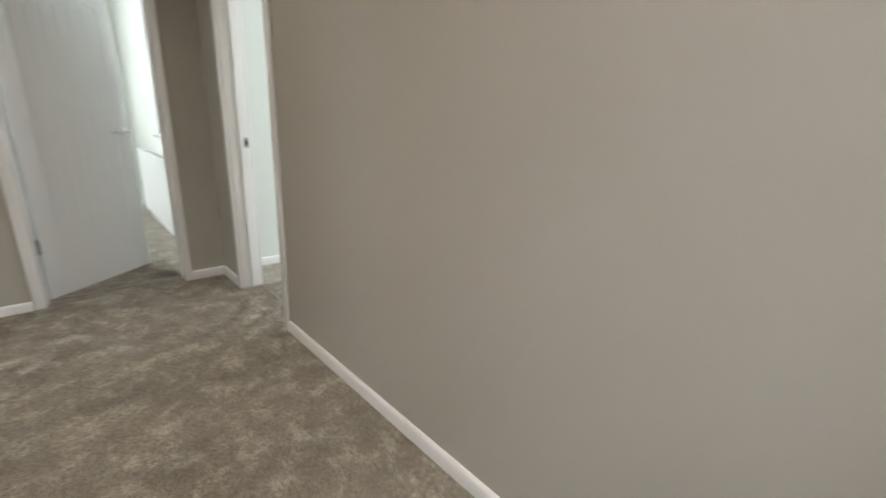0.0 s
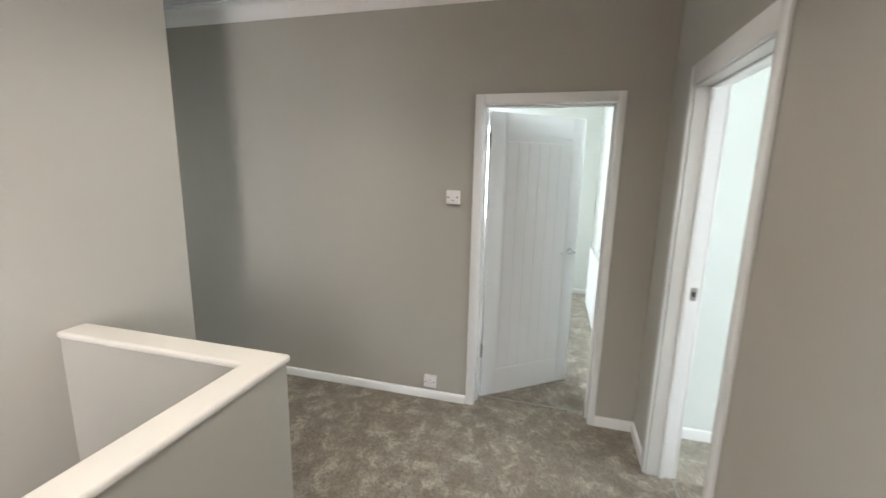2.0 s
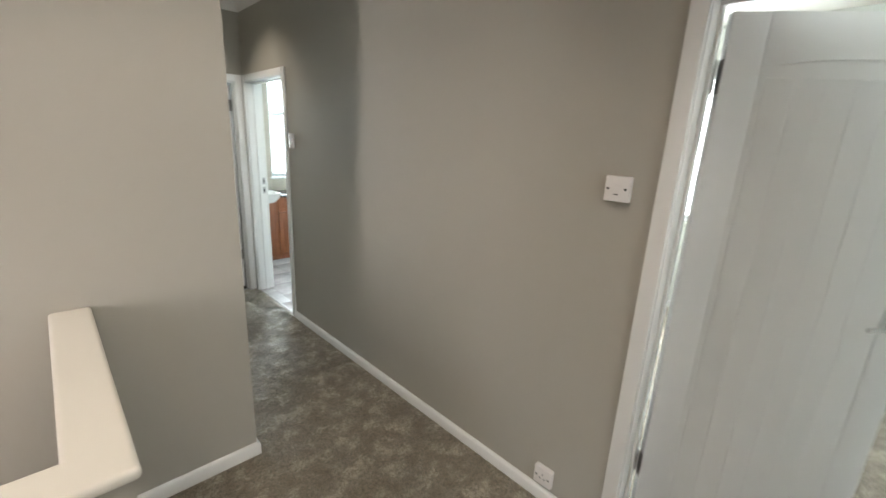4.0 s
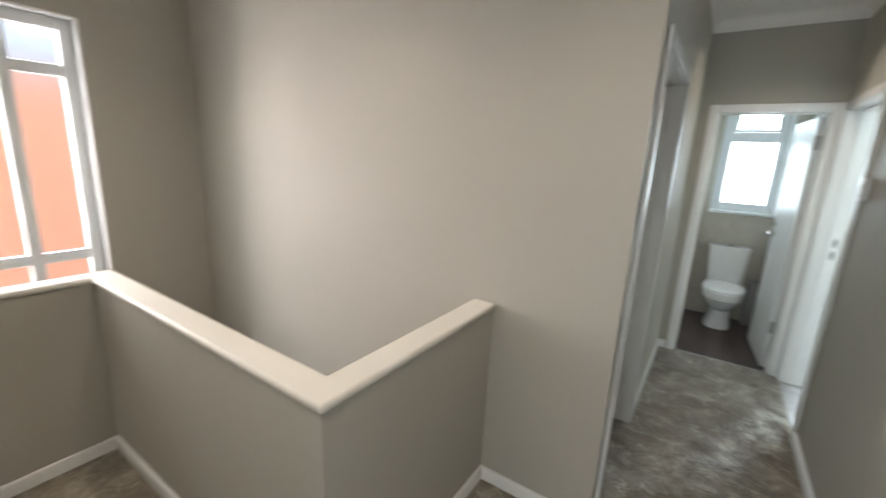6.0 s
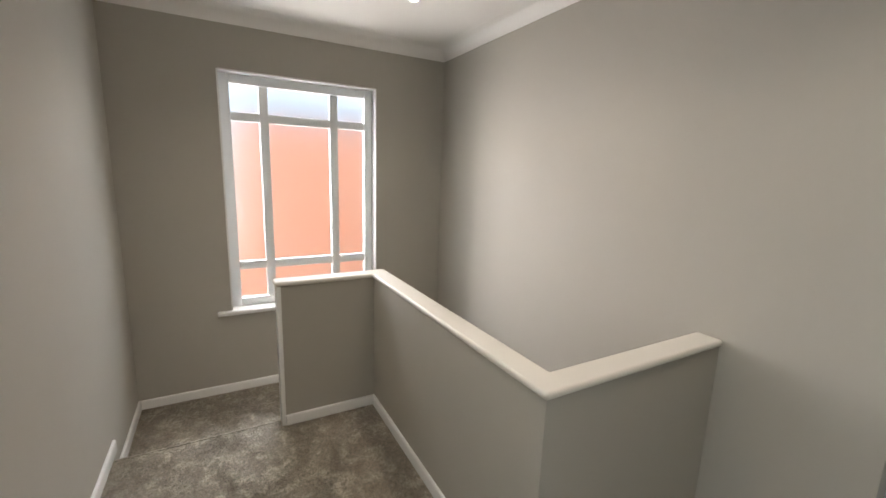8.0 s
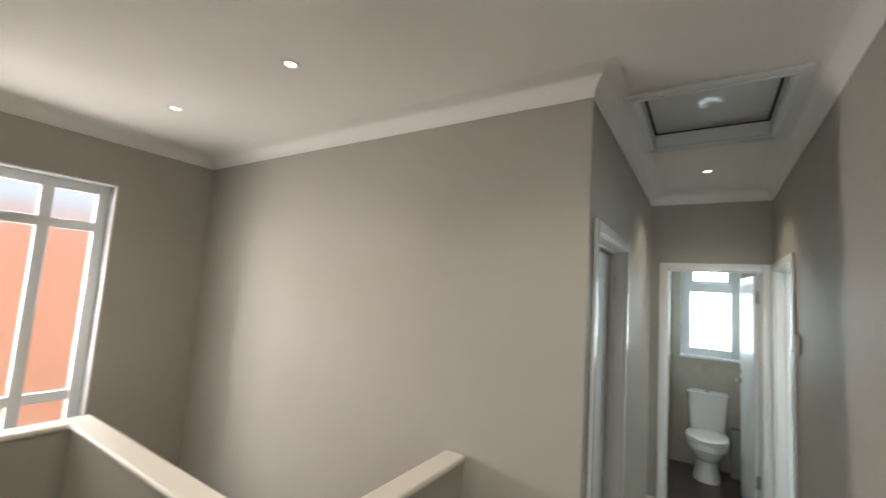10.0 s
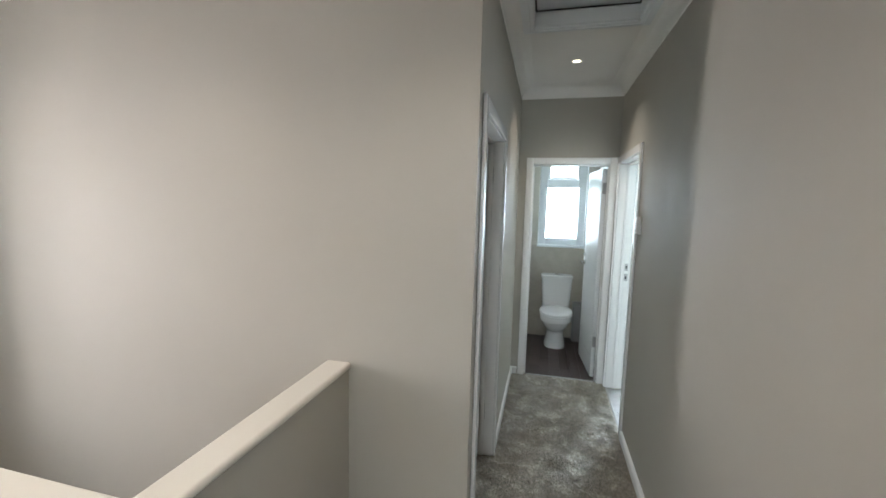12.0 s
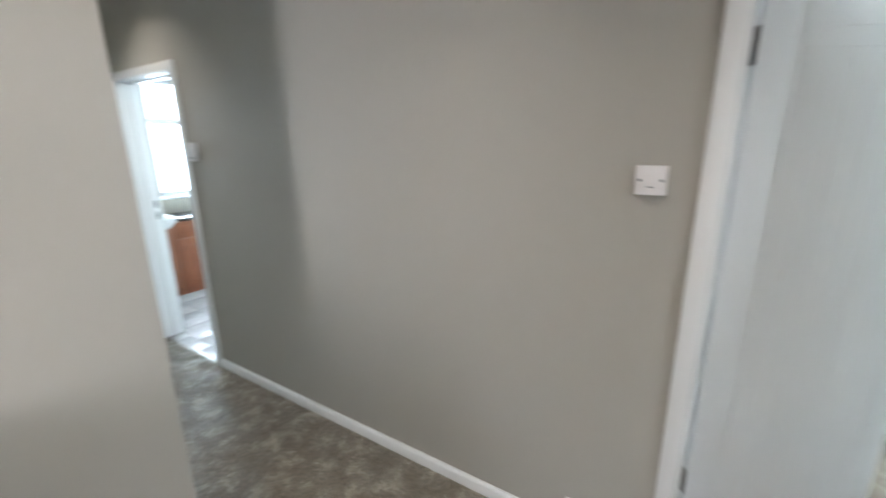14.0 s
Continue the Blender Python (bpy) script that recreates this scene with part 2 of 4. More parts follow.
def setting(name, bm, material, label, category):
    return solid(name, bm, material, label, category, kind="structure")


def slab(us, vs, w0, w1, holes, to):
    """A wall, floor or ceiling: cells between the breaks us and vs, from w0 to w1 thick, without the cells whose middle lies in a hole."""
    bm = bmesh.new()
    full = {}
    for i in range(len(us) - 1):
        for j in range(len(vs) - 1):
            u, v = (us[i] + us[i + 1]) / 2, (vs[j] + vs[j + 1]) / 2
            full[i, j] = not any(a < u < b and c < v < d for a, b, c, d in holes)
    verts = {}

    def vert(i, j, w):
        if (i, j, w) not in verts:
            verts[i, j, w] = bm.verts.new(to(us[i], vs[j], w))
        return verts[i, j, w]

    for (i, j), on in full.items():
        if not on:
            continue
        for w in (w0, w1):
            bm.faces.new([vert(i, j, w), vert(i + 1, j, w), vert(i + 1, j + 1, w), vert(i, j + 1, w)])
        for di, dj, a, b in ((-1, 0, (i, j), (i, j + 1)), (1, 0, (i + 1, j), (i + 1, j + 1)), (0, -1, (i, j), (i + 1, j)), (0, 1, (i, j + 1), (i + 1, j + 1))):
            if not full.get((i + di, j + dj), False):
                bm.faces.new([vert(*a, w0), vert(*b, w0), vert(*b, w1), vert(*a, w1)])
    bmesh.ops.recalc_face_normals(bm, faces=bm.faces)
    return bm


XZ = lambda u, v, w: (u, w, v)  # a wall that runs along x
YZ = lambda u, v, w: (w, u, v)  # a wall that runs along y
XY = lambda u, v, w: (u, v, w)  # floors and ceilings

# ---- the plan, in metres: x to the bedroom side, y towards the WC ----
CZ = 2.675  # ceiling
LOW = -2.75  # hall below the stair
HEAD = 2.015  # door openings
WX = -3.97  # stair window wall
W1Y = 2.46  # wall above the stair
CX = -0.862  # corridor's other wall
NY = 4.785  # corridor's end wall
BY = 6.08  # outer wall of WC and bathroom
STEP = -0.18

# ---- large structure ----
setting("ground", slab([-400, 400], [-400, 400], -3.0, -2.9, [], XY), GROUND, "grass and earth around the house", "ground")
setting("wall_corridor_long", slab([-0.13, 0.262, 1.042, 3.91, 4.73, BY], [LOW, -0.05, HEAD, CZ], 0.0, 0.125, [(0.262, 1.042, -0.05, HEAD), (3.91, 4.73, -0.05, HEAD)], YZ), GREIGE, "greige painted landing wall with two door openings", "wall")
setting("wall_landing_back", slab([WX, -1.142, -0.372, -0.0], [LOW, -0.05, HEAD, CZ], -0.13, 0.0, [(-1.142, -0.372, -0.05, HEAD)], XZ), GREIGE, "greige painted landing wall with a door opening", "wall")
setting("wall_above_stair", slab([WX, CX - 0.13], [LOW, CZ], W1Y, W1Y + 0.1, [], XZ), GREIGE, "tall greige painted wall above the stairwell", "wall")
setting("wall_corridor_short", slab([W1Y, 2.59, 3.42, NY], [-0.3, -0.05, HEAD, CZ], CX - 0.13, CX, [(2.59, 3.42, -0.05, HEAD)], YZ), GREIGE, "greige painted corridor wall with a closed door", "wall")
setting("wall_corridor_end", slab([CX, -0.745, -0.06, -0.0], [-0.3, -0.05, HEAD, CZ], NY, NY + 0.1, [(-0.745, -0.06, -0.05, HEAD)], XZ), GREIGE, "greige painted wall above the WC door", "wall")
setting("wall_stair_window", slab([-3.4, 0.645, 1.82, 6.3], [LOW, 0.49, 2.276, CZ], WX - 0.27, WX, [(0.645, 1.82, 0.49, 2.276)], YZ), GREIGE, "greige painted outer wall around the stair window", "wall")
setting("wall_outer_north", slab([WX, -0.68, -0.13, 0.73, 1.7, 2.6], [-2.9, 1.0, 1.145, 2.26, CZ], BY, BY + 0.22, [(-0.68, -0.13, 1.145, 2.26), (0.73, 1.7, 1.0, 2.26)], XZ), TILE, "outer wall with WC and bathroom windows", "wall")
setting("wall_wc_side", slab([NY + 0.1, BY], [0, CZ], -0.88, -0.785, [], YZ), PALE, "pale painted WC side wall", "wall")
setting("wall_wc_bathroom", slab([NY + 0.1, BY], [0, CZ], -0.0 - 0.004, 0.0, [], YZ), PALE, "pale painted lining between WC and bathroom", "wall")
setting("wall_bathroom_far", slab([3.8, BY], [0, CZ], 2.5, 2.6, [], YZ), PALE, "pale painted bathroom wall", "wall")
setting("wall_bedroom_bathroom", slab([0.125, 3.19], [0, CZ], 3.7, 3.8, [], XZ), PALE, "pale painted wall between bedroom and bathroom", "wall")
setting("wall_bedroom_far", slab([-0.14, 1.3, 3.1, 3.7], [0, 0.9, 2.3, CZ], 3.09, 3.19, [(1.3, 3.1, 0.9, 2.3)], YZ), PALE, "pale painted bedroom wall", "wall")
setting("wall_bedroom_window", slab([0.125, 0.75, 1.45, 3.09], [0, 0.985, 2.3, CZ], -0.14, 0.06, [(0.75, 1.45, 0.985, 2.3)], XZ), PALE, "pale painted bedroom wall below and beside its window", "wall")
setting("wall_bedroom_lining", slab([0.06, 0.262, 1.042, 3.7], [0, HEAD, CZ], 0.125, 0.129, [(0.262, 1.042, 0, HEAD)], YZ), PALE, "pale painted inner face of the bedroom wall", "wall")
setting("wall_back_room_side", slab([-3.3, -0.13], [0, CZ], 0.03, 0.13, [], YZ), PALE, "pale painted side wall of the back room", "wall")
setting("wall_back_room_window", slab([WX, -2.6, -0.2, 0.13], [0, 0.85, 2.35, CZ], -3.4, -3.3, [(-2.6, -0.2, 0.85, 2.35)], XZ), PALE, "pale painted outer wall of the back room", "wall")
setting("wall_back_room_lining", slab([WX, -1.142, -0.372, 0.03], [0, HEAD, CZ], -0.134, -0.13, [(-1.142, -0.372, 0, HEAD)], XZ), PALE, "pale painted inner face of the back room wall", "wall")

# floors
landing = [(-3.09, 0), (0, 0), (0, NY + 0.02), (CX, NY + 0.02), (CX, W1Y), (-1.44, W1Y), (-1.44, 1.52), (-3.09, 1.52)]
floor_landing = setting("floor_landing", prism(bmesh.new(), landing, -0.28, 0.0), CARPET, "mottled taupe deep-pile carpet on the landing", "floor")
setting("floor_bedroom", slab([0.0, 0.13, 3.09], [0.06, 0.262, 1.042, 3.7], -0.28, -0.002, [(0.0, 0.13, 0.06, 0.278), (0.0, 0.13, 1.042, 3.7)], XY), CARPET, "mottled taupe carpet in the bedroom", "floor")
setting("floor_back_room", slab([WX, -1.142, -0.372, 0.03], [-3.3, -0.13, 0.0], -0.28, -0.002, [(WX, -1.142, -0.13, 0), (-0.372, 0.03, -0.13, 0)], XY), CARPET, "mottled taupe carpet in the back room", "floor")
floor_wc = setting("floor_wc", slab([-0.785, -0.004], [NY + 0.02, BY], -0.28, -0.012, [], XY), DARK, "dark brown plank flooring in the WC", "floor")
floor_bath = setting("floor_bathroom", slab([0.0, 0.125, 2.5], [3.8, 3.91, 4.73, BY], -0.28, -0.012, [(0.0, 0.125, 3.8, 3.91), (0.0, 0.125, 4.73, BY)], XY), GROUT, "pale glossy tiled floor in the bathroom", "floor")
setting("floor_box_room", slab([WX, CX - 0.13, CX], [W1Y + 0.1, 2.59, 3.42, BY], -0.28, 0.0, [(CX - 0.13, CX, W1Y, 2.59), (CX - 0.13, CX, 3.42, BY)], XY), CARPET, "carpet of the closed room", "floor")
setting("floor_hall", slab([WX, 0.0], [0.0, W1Y], LOW - 0.15, LOW, [], XY), CARPET, "carpet in the hall below", "floor")
setting("wall_hall_end", slab([0.0, W1Y], [LOW, -0.28], -0.4, -0.3, [], YZ), GREIGE, "greige wall closing the stair foot", "wall")

# ceilings, with the loft hatch cut through
HX0, HX1, HY0, HY1 = -0.725, -0.143, 2.765, 3.49
setting("ceiling", slab([WX - 0.27, HX0, HX1, 0.13], [-3.4, HY0, HY1, BY + 0.22], CZ, CZ + 0.16, [(HX0, HX1, HY0, HY1)], XY), CEIL, "matt white plaster ceiling with a loft hatch", "ceiling")
setting("ceiling_bedroom", slab([0.13, 3.19], [-0.14, BY + 0.22], CZ, CZ + 0.16, [], XY), CEIL, "matt white bedroom and bathroom ceiling", "ceiling")
setting("roof", slab([WX - 0.27, 0.13], [-3.4, BY + 0.22], CZ + 0.17, CZ + 0.25, [], XY), ROOFING, "dark felt over the ceiling", "roof")


def stair():
    """Quarter landing, three steps, a second quarter landing and the flight below."""
    ob = thing("stairs", "taupe carpeted stairs down from the landing beside the window", "stairs", kind="structure")
    tops = [((WX, -3.09), (0.0, 1.0), STEP), ((WX, -3.11), (1.0, 1.22), 2 * STEP), ((WX, -3.11), (1.22, 1.44), 3 * STEP), ((WX, -3.11), (1.44, W1Y), 4 * STEP)]
    for k in range(10):
        tops.append(((-3.11 + 0.22 * k, -3.11 + 0.22 * (k + 1)), (1.565, W1Y), (5 + k) * STEP))
    for (x0, x1), (y0, y1), z in tops:
        part("step", block(x0, x1, y0, y1, LOW, z, bevel=0.012), CARPET, ob)


stair()

# half wall round the stairwell
half = bmesh.new()
box(half, -1.484, -1.396, 1.567, W1Y, -0.3, 0.912)
box(half, -3.033, -1.396, 1.476, 1.567, LOW, 0.912)
box(half, -3.122, -3.033, 0.897, 1.567, LOW, 0.909)
setting("half_wall", half, GREIGE, "greige painted half wall round the stairwell", "half wall")
cap = [(-1.383, W1Y), (-1.497, W1Y), (-1.497, 1.58), (-3.135, 1.58), (-3.135, 0.862), (-3.02, 0.862), (-3.02, 1.463), (-1.383, 1.463)]
setting("half_wall_cap", prism(bmesh.new(), cap, 0.9075, 0.936, bevel=0.0125, segments=7), CREAM, "rounded cream-white capping on the half wall", "wall cap").data.shade_flat()
setting("half_wall_end_board", block(-3.128, -3.027, 0.872, 0.897, STEP, 0.912, bevel=0.004), GLOSS, "white board closing the half wall's end", "trim")


nose = [(-3.086, 0.0045), (-3.1, 0.004), (-3.11, -0.002), (-3.114, -0.011), (-3.11, -0.021), (-3.1, -0.027), (-3.086, -0.029)]
setting("step_nosing", loft(bmesh.new(), [[Vector((x, y, z)) for x, z in nose] for y in (0.016, 0.87)]), CARPET, "carpeted rounded nosing at the landing's edge", "stair nosing")


def baseboard(a, b, side, z=0.0, h=0.068, d=0.015):
    """A skirting board along a wall from a to b; side: the way that it stands off the wall."""
    a, b, s = Vector((*a, 0)), Vector((*b, 0)), Vector((*side, 0))
    profile = [(0, 0), (d, 0), (d, h - 0.012), (d * 0.85, h - 0.005), (d * 0.5, h), (0, h)]
    bm = loft(bmesh.new(), [[p + s * u + Vector((0, 0, z + v)) for u, v in profile] for p in (a, b)])
    return setting("baseboard", bm, GLOSS, "white gloss skirting board", "baseboard")


for a, b, side, *z in (
    ((0, 1.088), (0, 3.86), (-1, 0), 0.0, 0.058, 0.02), ((0, 0.0), (0, 0.236), (-1, 0)), ((-0.015, 0), (-0.318, 0), (0, 1)),
    ((-1.19, 0), (-3.2, 0), (0, 1)), ((-3.12, 0), (WX, 0), (0, 1), STEP), ((WX, 0.015), (WX, 1.0), (1, 0), STEP),
    ((CX, W1Y - 0.015), (CX, 2.534), (1, 0)), ((CX, 3.476), (CX, NY), (1, 0)), ((CX, W1Y), (-1.396, W1Y), (0, -1)),
    ((-1.396, W1Y - 0.015), (-1.396, 1.461), (1, 0)), ((-1.396, 1.476), (-3.033, 1.476), (0, -1)), ((-3.033, 1.461), (-3.033, 0.897), (1, 0)),
    ((3.09, 0.06), (3.09, 3.7), (-1, 0)), ((0.13, 0.06), (3.075, 0.06), (0, 1)), ((0.03, -0.134), (0.03, -3.3), (-1, 0)), ((CX + 0.015, NY), (-0.8, NY), (0, -1)),
):
    baseboard(a, b, side, *z)


def coving():
    """Cove moulding along the landing's and corridor's walls, one mesh."""
    ring = [(WX, 0), (0, 0), (0, NY), (CX, NY), (CX, W1Y), (WX, W1Y)]
    arc = [(0.0, -0.098), (0.006, -0.098)] + [(0.098 - 0.092 * math.cos(radians(a)), -0.098 + 0.092 * math.sin(radians(a))) for a in range(0, 91, 9)] + [(0.112, -0.0005)]
    bm = bmesh.new()
    k = len(ring)
    rows = []
    for i, p in enumerate(ring):
        p0, p1, p2 = (Vector(ring[(i + s) % k]) for s in (-1, 0, 1))
        d1, d2 = (p1 - p0).normalized(), (p2 - p1).normalized()
        n1, n2 = Vector((-d1.y, d1.x)), Vector((-d2.y, d2.x))
        out = (n1 + n2) / (1 + n1.dot(n2))
        rows.append([bm.verts.new((p1.x + out.x * u, p1.y + out.y * u, CZ + v)) for u, v in arc])
    for i in range(k):
        a, b = rows[i], rows[(i + 1) % k]
        for j in range(len(arc) - 1):
            bm.faces.new((a[j], a[j + 1], b[j + 1], b[j]))
    bmesh.ops.recalc_face_normals(bm, faces=bm.faces)
    return setting("trim_coving", bm, CEIL, "white curved plaster coving under the ceiling", "coving")


coving()


# ---- doors ----
def door_frame(name, place, width, depth, label, arch_l=0.056, arch_r=0.056, stop=0.07, top=2.06):
    """A lined opening: local x along the wall from 0 to width, y from the landing's face (0) into the wall, z up."""
    ob = thing(name, label, "door", place, kind="structure")
    t, h = 0.016, HEAD
    part("jamb", block(0, t, 0, depth, 0, h - t, bevel=0.002), GLOSS, ob)
    part("jamb", block(width - t, width, 0, depth, 0, h - t, bevel=0.002), GLOSS, ob)
    part("frame_head", block(0, width, 0, depth, h - t, h, bevel=0.002), GLOSS, ob)
    s = 0.01
    part("door_stop", block(t, t + s, stop - 0.03, stop, 0, h - t - s, bevel=0.002), GLOSS, ob)
    part("door_stop", block(width - t - s, width - t, stop - 0.03, stop, 0, h - t - s, bevel=0.002), GLOSS, ob)
    part("door_stop", block(t, width - t, stop - 0.03, stop, h - t - s, h - t, bevel=0.002), GLOSS, ob)
    for y0, y1 in ((-0.016, -0.0005), (depth + 0.0005, depth + 0.016)):
        part("architrave", block(-arch_l + 0.012, 0.012, y0, y1, 0, top, bevel=0.005), GLOSS, ob)
        part("architrave", block(width - 0.012, width + arch_r - 0.012, y0, y1, 0, top, bevel=0.005), GLOSS, ob)
        part("architrave", block(0.012, width - 0.012, y0, y1, h - 0.012, top, bevel=0.005), GLOSS, ob)
    return ob


def arch_rail(bm, x0, x1, z0, z1, rise, y0, y1):
    """A top rail whose lower edge bows up in the middle."""
    pts = [(x0, z1), (x0, z0)]
    for i in range(1, 14):
        f = i / 14
        pts.append((x0 + (x1 - x0) * f, z0 + rise * math.sin(math.pi * f) ** 0.7))
    pts += [(x1, z0), (x1, z1)]
    return prism(bm, pts, y0, y1, to=lambda u, v, w: (u, w, v))


def lever(bm, side, sign):
    """A lever on a round rose; side: +1 or -1 along y, sign: the way that it points along x."""
    rod(bm, (0, 0, 0), (0, side * 0.009, 0), 0.026, 24)
    rod(bm, (0, side * 0.009, 0), (0, side * 0.012, 0), 0.026, 24, 0.021)
    rod(bm, (0, side * 0.008, 0), (0, side * 0.05, 0), 0.0095, 14)
    rings = []
    for f, r, dz in ((0.0, 0.011, 0), (0.1, 0.0115, 0.001), (0.45, 0.0095, 0.003), (0.8, 0.0085, 0.001), (1.0, 0.008, -0.003), (1.04, 0.004, -0.004)):
        x = sign * (-0.012 + 0.125 * f)
        rings.append([(x, side * (0.048 + 0.6 * r * math.cos(a)), dz + r * math.sin(a)) for a in [2 * math.pi * i / 12 for i in range(12)]])
    return loft(bm, rings)


def door_leaf(parent, place, w, h=1.965, handle_z=1.03, lock=False):
    """A moulded cottage door: x from the hinge edge (0) to the latch (w), y its thickness, with a bowed grooved panel."""
    t = 0.036
    bm = bmesh.new()
    st, rail, low = 0.105, 0.125, 0.19
    box(bm, 0, st, 0, t, 0, h, bevel=0.003)
    box(bm, w - st, w, 0, t, 0, h, bevel=0.003)
    box(bm, st, w - st, 0, t, 0, low)
    arch_rail(bm, st, w - st, h - rail - 0.035, h, 0.035, 0, t)
    # sunk moulding and the grooved boards inside it
    m = 0.02
    n = 6
    step = (w - 2 * st - 2 * m) / n
    box(bm, st, w - st, 0.0025, t - 0.0025, low, h - rail + 0.01)
    for i in range(n):
        box(bm, st + m + step * i + 0.0005, st + m + step * (i + 1) - 0.0005, 0.0012, t - 0.0012, low + m, h - rail - 0.055, bevel=0.0012, seg=1)
    leaf = part("leaf", bm, SATIN, parent, "white moulded door leaf with vertical grooves")
    leaf.matrix_local = place
    for side in (-1, 1):
        knob = part("lever_handle", lever(bmesh.new(), side, -1), CHROME, leaf, "chrome lever handle on a round rose")
        knob.matrix_local = pose(w - 0.06, t if side > 0 else 0, handle_z)
        if lock:
            b = rod(bmesh.new(), (0, 0, 0), (0, side * 0.008, 0), 0.022, 20)
            rod(b, (0, side * 0.008, 0), (0, side * 0.02, 0), 0.008, 10)
            turn = part("thumb_turn", b, CHROME, leaf, "chrome bathroom lock turn")
            turn.matrix_local = pose(w - 0.06, t if side > 0 else 0, handle_z + 0.085)
    for z in (1.785, 0.345):
        part("hinge_plate", block(-0.0022, 0.0, 0.0, t - 0.004, z - 0.05, z + 0.05, bevel=0.0008, seg=1), STEEL, leaf, "grey steel hinge plate")
    part("latch_plate", block(w, w + 0.0015, t / 2 - 0.011, t / 2 + 0.011, handle_z - 0.03, handle_z + 0.03), STEEL, leaf)
    return leaf


def hinge(parent, x, y, z, face):
    """A butt hinge: a plate on the jamb and its knuckle."""
    bm = bmesh.new()
    if face == "x":
        box(bm, x, x + 0.002, y - 0.034, y, z - 0.05, z + 0.05)
    else:
        box(bm, x - 0.002, x, y - 0.034, y, z - 0.05, z + 0.05)
    rod(bm, (x, y + 0.004, z - 0.05), (x, y + 0.004, z + 0.05), 0.006, 10)
    for k in range(3):
        rod(bm, (x, y + 0.004, z - 0.05 + 0.033 * k), (x, y + 0.004, z - 0.048 + 0.033 * k), 0.0068, 10)
    return part("hinge", bm, STEEL, parent, "grey steel butt hinge")


def keeper(parent, x, y, z, sign):
    bm = block(min(x, x + sign * 0.0022), max(x, x + sign * 0.0022), y - 0.014, y + 0.014, z - 0.032, z + 0.032)
    ob = part("strike_plate", bm, STEEL, parent, "steel strike plate")
    hole = block(min(x + sign * 0.0022, x + sign * 0.003), max(x + sign * 0.0022, x + sign * 0.003), y - 0.006, y + 0.006, z - 0.012, z + 0.012)
    part("latch_hole", hole, DARK, ob)
    return ob


# bedroom door, ajar; local x runs from y = 1.042 towards smaller y
d1 = door_frame("door_1", pose(0, 1.042, 0, 0, 0, -90), 0.78, 0.129, "white painted bedroom door standing ajar", arch_r=0.042, stop=0.088)
leaf1 = door_leaf(d1, pose(0.024, 0.127, 0.012, 0, 0, 37) @ pose(0, -0.036, 0), 0.745)
for z in (1.80, 0.36):
    hinge(d1, 0.0165, 0.121, z, "x")

# back room door opening; its leaf stands open out of sight
d2 = door_frame("door_2", pose(-0.372, 0, 0, 0, 0, 180), 0.77, 0.134, "white lined doorway to the back room", stop=0.09, top=2.095)
keeper(d2, 0.0162, 0.108, 1.03, 1)

# closed door in the corridor
d3 = door_frame("door_3", pose(CX, 2.59, 0, 0, 0, 90), 0.83, 0.134, "white painted closed door in the corridor", stop=0.09)
door_leaf(d3, pose(0.81, 0.128, 0.012, 0, 0, 180), 0.79)
for z in (1.80, 0.3):
    hinge(d3, 0.814, 0.091, z, "r")

# WC door, open
d4 = door_frame("door_4", pose(-0.745, NY, 0), 0.685, 0.104, "white painted WC door standing wide open", arch_l=0.06, arch_r=0.06, stop=0.066)
leaf4 = door_leaf(d4, pose(0.664, 0.104, 0.012, 0, 0, 95), 0.64, lock=True)
for z in (1.80, 0.3):
    hinge(d4, 0.668, 0.102, z, "r")

# bathroom doorway
d5 = door_frame("door_5", pose(0, 4.73, 0, 0, 0, -90), 0.82, 0.129, "white lined doorway to the bathroom", stop=0.088)
keeper(d5, 0.0162, 0.105, 1.02, 1)
keeper(d5, 0.0162, 0.105, 1.11, 1)

setting("trim_threshold", prism(bmesh.new(), [(0.118, 0.30), (0.132, 0.30), (0.132, 1.02), (0.118, 1.02)], 0.0, 0.005, bevel=0.002), STEEL, "thin metal carpet bar in the bedroom doorway", "threshold")
setting("trim_threshold", prism(bmesh.new(), [(-0.72, NY + 0.014), (-0.085, NY + 0.014), (-0.085, NY + 0.034), (-0.72, NY + 0.034)], -0.004, 0.004, bevel=0.002), STEEL, "thin metal carpet bar in the WC doorway", "threshold")
setting("trim_threshold", prism(bmesh.new(), [(0.0, 3.93), (0.018, 3.93), (0.018, 4.71), (0.0, 4.71)], -0.004, 0.004, bevel=0.002), STEEL, "thin metal carpet bar in the bathroom doorway", "threshold")
setting("trim_threshold", prism(bmesh.new(), [(-1.12, -0.134), (-0.41, -0.134), (-0.41, -0.122), (-1.12, -0.122)], 0.0, 0.005, bevel=0.002), STEEL, "thin metal carpet bar in the back room doorway", "threshold")


# ---- windows ----
def bar(bm, u0, u1, v0, v1, w0, w1, to, bevel=0.006):
    a, b = to(u0, v0, w0), to(u1, v1, w1)
    lo, hi = [min(p, q) for p, q in zip(a, b)], [max(p, q) for p, q in zip(a, b)]
    return box(bm, lo[0], hi[0], lo[1], hi[1], lo[2], hi[2], bevel=bevel)


